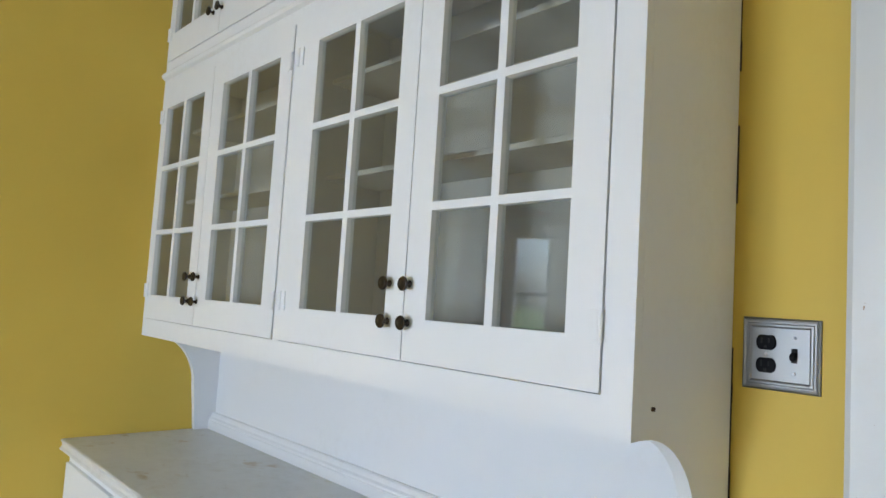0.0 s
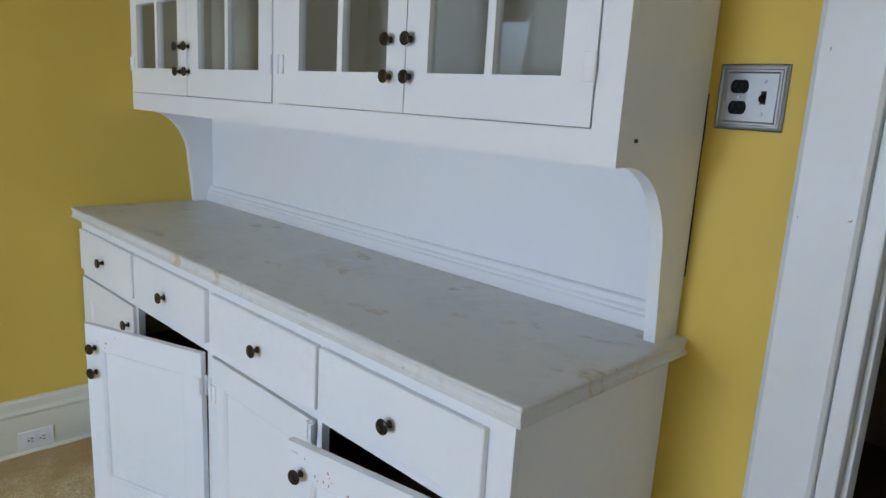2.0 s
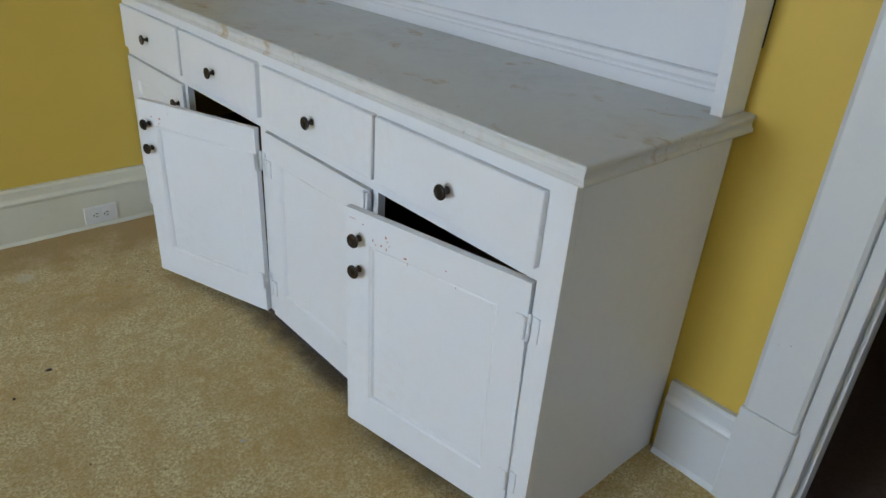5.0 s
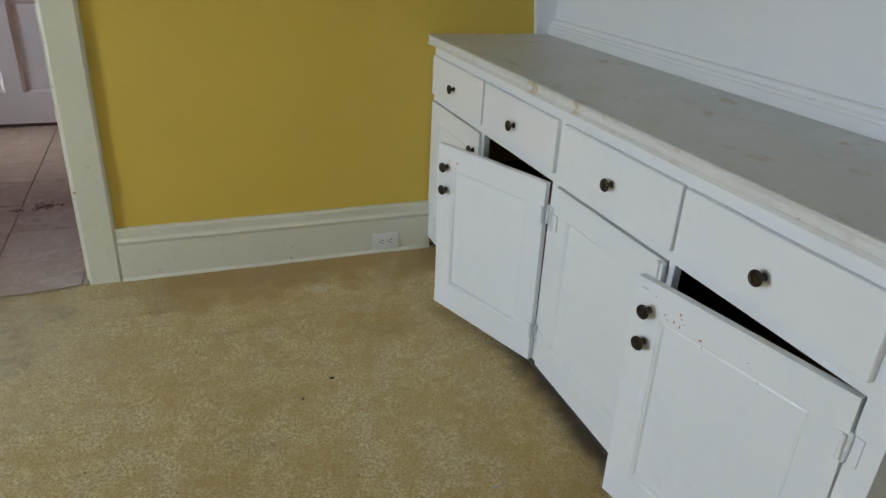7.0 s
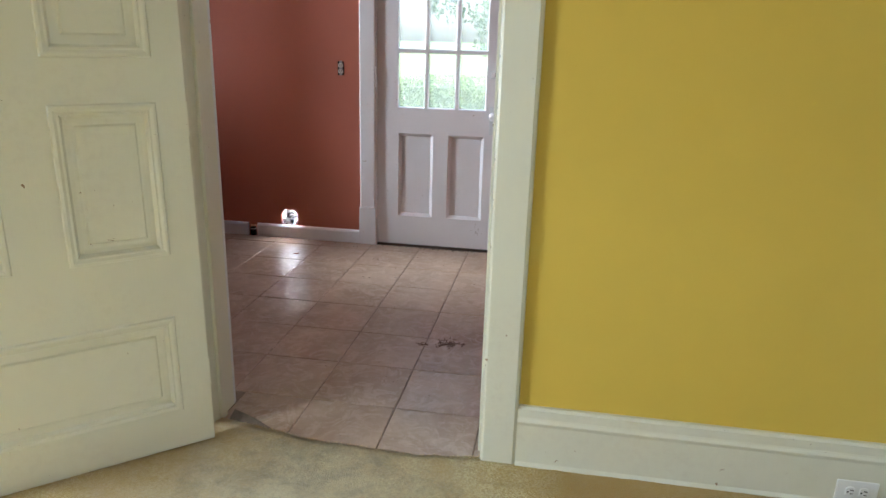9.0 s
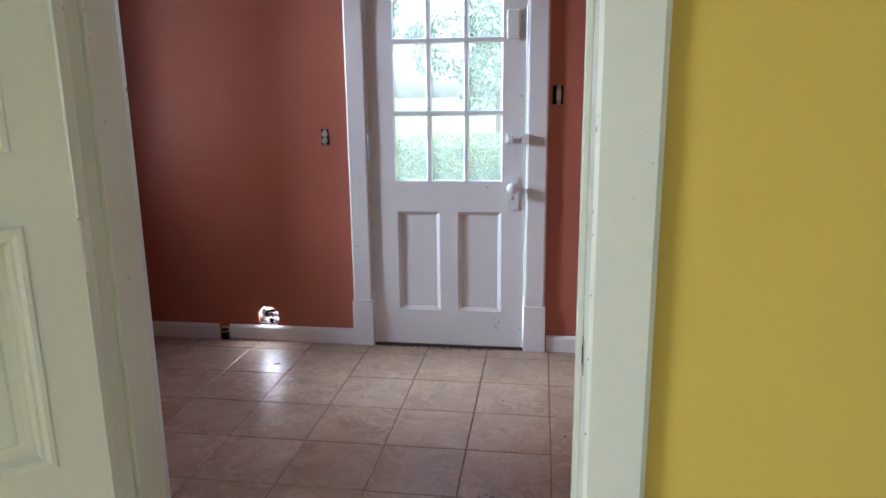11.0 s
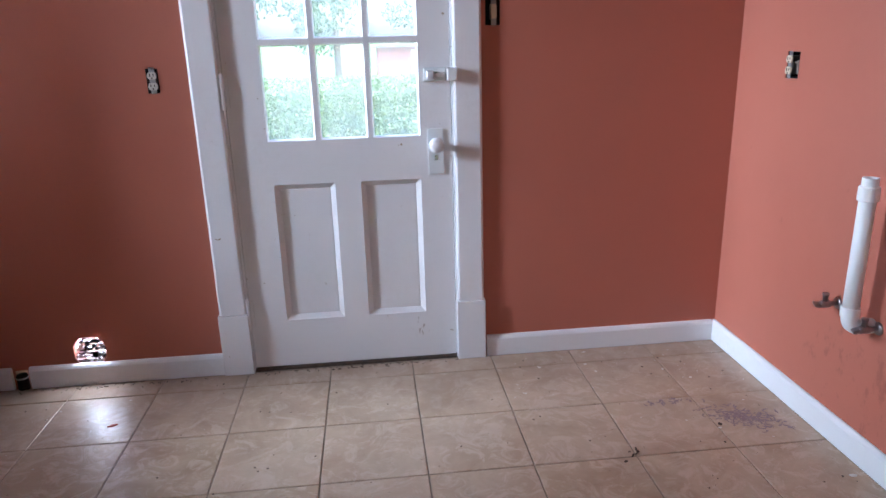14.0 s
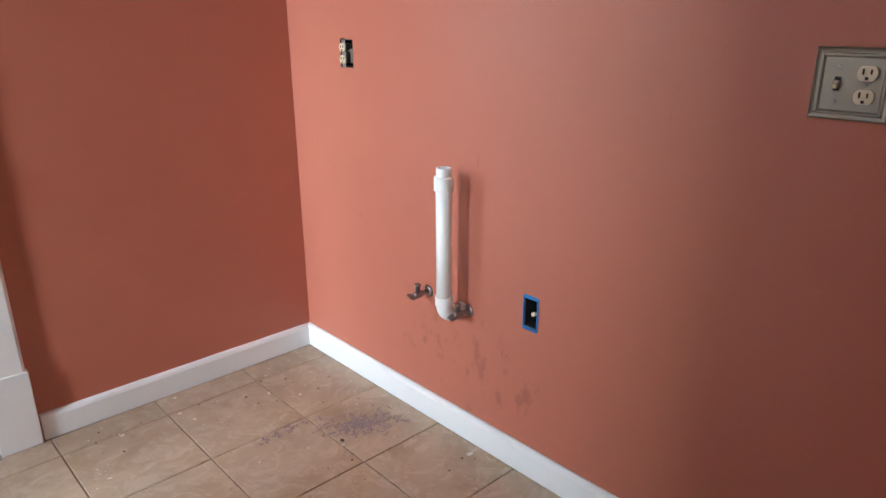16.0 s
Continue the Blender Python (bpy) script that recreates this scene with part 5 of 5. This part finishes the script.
def leaves(bm, centre, radii, count, size, rnd, hollow=0.55):
    """Many small folded leaves through a lumpy ellipsoid, densest near its skin."""
    for _ in range(count):
        while True:
            v = Vector((rnd.uniform(-1, 1), rnd.uniform(-1, 1), rnd.uniform(-1, 1)))
            if hollow < v.length < 1:
                break
        v *= 0.85 + 0.3 * noise.noise(v * 2.4 + Vector(centre))
        p = Vector(centre) + Vector((v.x * radii[0], v.y * radii[1], v.z * radii[2]))
        m = Matrix.Translation(p) @ Euler((rnd.uniform(0, 6.3), rnd.uniform(0, 6.3), rnd.uniform(0, 6.3))).to_matrix().to_4x4()
        s = size * rnd.uniform(0.6, 1.3)
        q = [bm.verts.new(m @ Vector(c)) for c in ((-s, 0, 0), (0, -0.45 * s, 0.12 * s), (s, 0, 0), (0, 0.45 * s, 0.12 * s))]
        bm.faces.new((q[0], q[1], q[2]))
        bm.faces.new((q[0], q[2], q[3]))


def hedge_at(x0, x1, y, z0, z1, depth, seed):
    rnd = random.Random(seed)
    bm = bmesh.new()
    n = int((x1 - x0) * (z1 - z0) * 5600)
    for _ in range(n):
        x, z = rnd.uniform(x0, x1), rnd.uniform(z0, z1)
        top = z1 + 0.07 * noise.noise(Vector((x * 1.3, 0, 2)))
        if rnd.random() < 0.25:
            p = Vector((x, y + rnd.uniform(-depth, depth) / 2, top + rnd.uniform(-0.08, 0.03)))
        else:
            p = Vector((x, y - depth / 2 + 0.07 * noise.noise(Vector((x * 2, z * 2, 1))) + rnd.uniform(-0.05, 0.05), min(z, top)))
        m = Matrix.Translation(p) @ Euler((rnd.uniform(0, 6.3), rnd.uniform(0, 6.3), rnd.uniform(0, 6.3))).to_matrix().to_4x4()
        s = 0.020 * rnd.uniform(0.6, 1.4)
        q = [bm.verts.new(m @ Vector(c)) for c in ((-s, 0, 0), (0, -0.5 * s, 0.1 * s), (s, 0, 0), (0, 0.5 * s, 0.1 * s))]
        bm.faces.new((q[0], q[1], q[2]))
        bm.faces.new((q[0], q[2], q[3]))
    g = thing("hedge", "dense clipped green hedge at the end of the lawn", "hedge", (0, 0, 0))
    part("leaves", bm, M_HEDGE, g)["kind"] = "stuff"
    part("core", boxes((x0 + 0.1, y - depth / 2 + 0.12, z0, x1 - 0.1, y + depth / 2 - 0.1, z1 - 0.12)), rough_mat("dark_hedge_core", (0.07, 0.11, 0.06), (0.09, 0.13, 0.075), 9), g)
    return g


hedge_at(-6.5, 3.5, HEDGE_Y + 0.4, -0.45, HEDGE_TOP, 0.9, 3)


def tree_at(x, y, height, spread, seed, clumps=22):
    rnd = random.Random(seed)
    g = thing("tree", "broad leafy green tree behind the hedge", "tree", (x, y, -0.45), group="garden trees")
    bm = bmesh.new()

    def limb(a, b, ra, rb):
        d = (b - a)
        m = Matrix.Translation(a) @ d.to_track_quat("Z", "Y").to_matrix().to_4x4()
        steps = lathe([(ra + (rb - ra) * k / 4, d.length * k / 4) for k in range(5)], 9)
        me = bpy.data.meshes.new("tmp")
        moved(steps, m).to_mesh(me)
        steps.free()
        bm.from_mesh(me)
        bpy.data.meshes.remove(me)
    fork = Vector((rnd.uniform(-0.2, 0.2), 0, height * 0.38))
    limb(Vector((0, 0, -0.1)), fork, 0.17, 0.12)
    ends = []
    for k in range(7):
        a = 2 * math.pi * k / 7 + rnd.uniform(-0.3, 0.3)
        e = fork + Vector((math.cos(a) * spread * rnd.uniform(0.4, 0.8), math.sin(a) * spread * rnd.uniform(0.4, 0.8), height * rnd.uniform(0.15, 0.45)))
        limb(fork, e, 0.08, 0.025)
        ends.append(e)
    part("trunk", bm, M_BARK, g)
    bm = bmesh.new()
    for k in range(clumps):
        e = rnd.choice(ends)
        c = e + Vector((rnd.gauss(0, 0.35 * spread), rnd.gauss(0, 0.35 * spread), rnd.gauss(0, 0.14 * height)))
        r = rnd.uniform(0.35, 0.75)
        leaves(bm, c, (r, r, r * 0.7), 420, 0.055, rnd, 0.3)
    part("crown", bm, M_LEAF, g)["kind"] = "stuff"
    return g


tree_at(-4.6, HEDGE_Y + 4.5, 5.6, 1.9, 11, 26)
tree_at(-1.6, HEDGE_Y + 7.5, 6.2, 2.1, 12, 26)
tree_at(3.6, HEDGE_Y + 9.0, 6.0, 2.0, 13, 18)

# neighbour's red outbuilding, far behind the hedge
shed = thing("outbuilding", "distant faded red wooden outbuilding with a grey roof", "outbuilding", (0.9, HEDGE_Y + 16, -0.45))
part("wall", boxes((-1.6, 0, 0, 1.6, 3, 1.5)), M_REDWALL, shed)
part("roof", extrude([(-1.85, 1.501), (1.85, 1.501), (0, 1.9)], "y", -0.2, 3.2), M_ROOF, shed)
part("door", boxes((-0.5, -0.04, 0.0, 0.5, 0.0, 1.4), bevel=0.01), M_SIDING, shed)

# overhead wires
for k, z in enumerate((2.45, 2.75, 3.2)):
    bm = bmesh.new()
    prev = None
    for i in range(25):
        x = -14 + 28 * i / 24
        sag = 0.25 * ((x / 14) ** 2)
        ring = [bm.verts.new((x, HEDGE_Y + 9 + 0.01 * math.cos(a), z + sag + 0.01 * math.sin(a))) for a in (0, 2.1, 4.2)]
        if prev:
            for s in range(3):
                bm.faces.new((prev[s], prev[(s + 1) % 3], ring[(s + 1) % 3], ring[s]))
        prev = ring
    tagged(part("overhead_wire", bm, M_BLACK), "thin dark overhead utility wire", "wire", "overhead wires")
for x in (-14.05, 14.05):
    tagged(part("utility_pole", moved(lathe([(0.14, -0.45), (0.13, 3.0), (0.11, 7.0)], 12), Matrix.Translation((x, HEDGE_Y + 9, 0))), M_BARK), "brown wooden utility pole", "utility pole", "utility poles")

# ---- small litter ----


def chip_mesh(seed, flat=0.25):
    rnd = random.Random(seed)
    bm = bmesh.new()
    n = 7
    ring = [(rnd.uniform(0.6, 1.0) * math.cos(2 * math.pi * k / n), rnd.uniform(0.5, 1.0) * math.sin(2 * math.pi * k / n)) for k in range(n)]
    lo = [bm.verts.new((u, v, 0)) for u, v in ring]
    hi = [bm.verts.new((u * 0.85, v * 0.85, flat * rnd.uniform(0.5, 1))) for u, v in ring]
    for k in range(n):
        bm.faces.new((lo[k], lo[(k + 1) % n], hi[(k + 1) % n], hi[k]))
    bm.faces.new(hi)
    bm.faces.new(lo[::-1])
    return bm


CHIPS = [mesh(chip_mesh(s), "chip", M_CHIP) for s in range(4)]
CRUMBS = [mesh(chip_mesh(s + 9, 0.5), "crumb", M_DEBRIS) for s in range(4)]


def scatter(name, label, category, meshes, spots, z, group):
    for i, (x, y, s) in enumerate(spots):
        ob = new(name, meshes[i % len(meshes)])
        ob.matrix_basis = Matrix.LocRotScale((x, y, z), Euler((0, 0, i * 1.7)), (s, s * 0.7, s * 0.6))
        tagged(ob, label, category, group)


rnd = random.Random(21)
spots = [(0.278, 4.134, 0.015), (-0.07, 4.50, 0.008), (0.02, 4.44, 0.009), (-0.26, 4.90, 0.009)]
spots += [(rnd.uniform(-0.62, 0.28), rnd.uniform(4.72, 5.08), rnd.choice((0.002, 0.003, 0.003, 0.004, 0.005, 0.010))) for _ in range(46)]
spots += [(rnd.uniform(-0.3, 0.3), rnd.uniform(4.0, 4.75), rnd.choice((0.0015, 0.002, 0.003, 0.006))) for _ in range(22)]
spots += [(rnd.uniform(-2.9, -1.7), rnd.uniform(4.5, 5.05), rnd.uniform(0.002, 0.006)) for _ in range(14)]
scatter("paint_chip", "small flake of white paint on the tiles", "paint chip", CHIPS, spots, 0.0002, "paint flakes on the kitchen floor")
spots = [(-0.587, 4.147, 0.008), (0.03, 4.46, 0.012), (-0.36, 4.30, 0.009)]
spots += [(rnd.uniform(-0.62, 0.28), rnd.uniform(4.1, 5.08), rnd.uniform(0.002, 0.007)) for _ in range(42)]
spots += [(rnd.uniform(-2.9, -0.7), rnd.uniform(4.3, 5.1), rnd.uniform(0.002, 0.006)) for _ in range(46)]
spots += [(rnd.uniform(-1.5, -0.7), rnd.uniform(3.1, 4.3), rnd.uniform(0.002, 0.004)) for _ in range(16)]
scatter("crumb", "small dark crumb of dirt on the tiles", "debris", CRUMBS, spots, 0.0002, "dirt on the kitchen floor")
spots = [(0.124, 1.876, 0.011), (0.02, 1.80, 0.007)] + [(rnd.uniform(-0.9, 0.6), rnd.uniform(1.1, 2.6), rnd.uniform(0.002, 0.005)) for _ in range(26)]
scatter("crumb", "small dark crumb on the carpet", "debris", CRUMBS, spots, 0.012, "dirt on the carpet")
spots = [(0.42, 1.30, 0.010), (0.36, 1.42, 0.006)] + [(rnd.uniform(-0.5, 0.55), rnd.uniform(1.1, 2.4), rnd.uniform(0.002, 0.004)) for _ in range(9)]
scatter("paint_chip", "small white paint flake on the carpet", "paint chip", CHIPS, spots, 0.013, "paint flakes on the carpet")
for x, y, a, n in ((-0.333, 4.317, 40, 5), (-0.30, 4.34, 100, 3)):
    bm = bmesh.new()
    for k in range(n):
        box(bm, 0.009 * k, 0.003 * math.sin(k * 1.9), 0.0, 0.009 * k + 0.010, 0.004 + 0.003 * math.sin(k * 1.9), 0.004, bevel=0.001, seg=1)
    ob = part("twig", bm, M_DEBRIS)
    ob.matrix_basis = pose(x, y, 0.0003, 0, 0, a)
    tagged(ob, "short dark twig on the tiles", "twig")
leaf_red = part("dry_leaf", chip_mesh(33, 0.3), rough_mat("dry_red_leaf", (0.35, 0.06, 0.03), (0.25, 0.05, 0.03), 30))
leaf_red.matrix_basis = Matrix.LocRotScale((-2.06, 4.77, 0.0005), Euler((0, 0, 0.4)), (0.022, 0.009, 0.012))
tagged(leaf_red, "small curled dry red leaf on the tiles", "leaf")


def residue(name, label, cx, cy, w, h, n, seed, material, angle, runs=4, broad=0.0045):
    """Dried ridged glue left on the tiles: many short thin squiggles."""
    rr = random.Random(seed)
    bm = bmesh.new()
    for _ in range(n):
        u, v = rr.gauss(0, 0.4), rr.gauss(0, 0.4)
        x, y = u * w, v * h
        a = rr.uniform(0, 6.28)
        prev = None
        for k in range(runs):
            a += rr.uniform(-0.9, 0.9)
            x, y = x + 0.0055 * math.cos(a), y + 0.0055 * math.sin(a)
            t = rr.uniform(0.3 * broad, broad)
            now = [bm.verts.new((x - t * math.sin(a), y + t * math.cos(a), 0)), bm.verts.new((x, y, 0.0016)), bm.verts.new((x + t * math.sin(a), y - t * math.cos(a), 0))]
            if prev:
                for s in (0, 1):
                    bm.faces.new((prev[s], prev[s + 1], now[s + 1], now[s]))
            prev = now
    ob = part(name, bm, material)
    ob.matrix_basis = pose(cx, cy, 0.0004, 0, 0, angle)
    return tagged(ob, label, "residue", kind="stuff")


residue("glue_residue", "dried purplish glue residue on the tiles", 0.137, 4.489, 0.155, 0.075, 150, 5, M_GLUE, -30, 6, 0.0048)
residue("glue_residue", "thin dried purplish glue residue on the tiles", -0.078, 4.628, 0.11, 0.02, 30, 6, M_GLUE, 0)
residue("glue_residue", "dried brown residue ring on the tiles", -0.865, 3.619, 0.09, 0.045, 70, 8, M_GLUEBROWN, 10)
residue("glue_residue", "dried brown residue spot on the tiles", -0.985, 3.59, 0.025, 0.03, 14, 9, M_GLUEBROWN, 20)
residue("dirt_line", "dark dirt gathered along the back door", -1.2, 5.095, 0.5, 0.012, 90, 10, M_DEBRIS, 0, 3, 0.0022)
residue("dirt_line", "dark dirt gathered along the baseboard", -2.2, 5.085, 0.5, 0.02, 60, 14, M_DEBRIS, 0, 3, 0.0018)

# ---- kitchen tiles, each its own piece ----
TS, GAP = 0.331, 0.0042
TX, TY = -0.977, 4.655
shared = {}


def tile_mesh(w, h):
    key = (round(w, 4), round(h, 4))
    if key not in shared:
        bm = bmesh.new()
        e = 0.0022
        lo = [bm.verts.new(p) for p in ((-w / 2, -h / 2, -0.0045), (w / 2, -h / 2, -0.0045), (w / 2, h / 2, -0.0045), (-w / 2, h / 2, -0.0045))]
        md = [bm.verts.new((v.co.x, v.co.y, -0.0016)) for v in lo]
        hi = [bm.verts.new((v.co.x - math.copysign(e, v.co.x), v.co.y - math.copysign(e, v.co.y), 0.0)) for v in lo]
        for p, q in ((lo, md), (md, hi)):
            for k in range(4):
                bm.faces.new((p[k], p[(k + 1) % 4], q[(k + 1) % 4], q[k]))
        bm.faces.new(hi)
        shared[key] = mesh(bm, "tile", M_TILE)
    return shared[key]


rnd = random.Random(4)
for i in range(-8, 6):
    for j in range(-8, 4):
        x0, x1 = TX + i * TS + GAP / 2, TX + (i + 1) * TS - GAP / 2
        y0, y1 = TY + j * TS + GAP / 2, TY + (j + 1) * TS - GAP / 2
        x0, x1, y0, y1 = max(x0, K_WEST + 0.017), min(x1, K_EAST - 0.017), max(y0, NORTH - 0.065), min(y1, K_NORTH - 0.018)
        if y0 < K_SOUTH:
            x0, x1 = max(x0, -1.580), min(x1, -0.622)
            if y1 > K_SOUTH + 0.05 and (TX + (i + 1) * TS < -1.60 or TX + i * TS > -0.60):
                x0, x1, y0 = max(TX + i * TS + GAP / 2, K_WEST + 0.017), min(TX + (i + 1) * TS - GAP / 2, K_EAST - 0.017), K_SOUTH + 0.002
        if x1 - x0 < 0.01 or y1 - y0 < 0.01:
            continue
        ob = new("tile", tile_mesh(x1 - x0, y1 - y0))
        ob.parent = kitchen_floor
        ob.matrix_basis = pose((x0 + x1) / 2, (y0 + y1) / 2, rnd.uniform(-0.0006, 0.0006), rnd.uniform(-0.08, 0.08), rnd.uniform(-0.08, 0.08), 0)
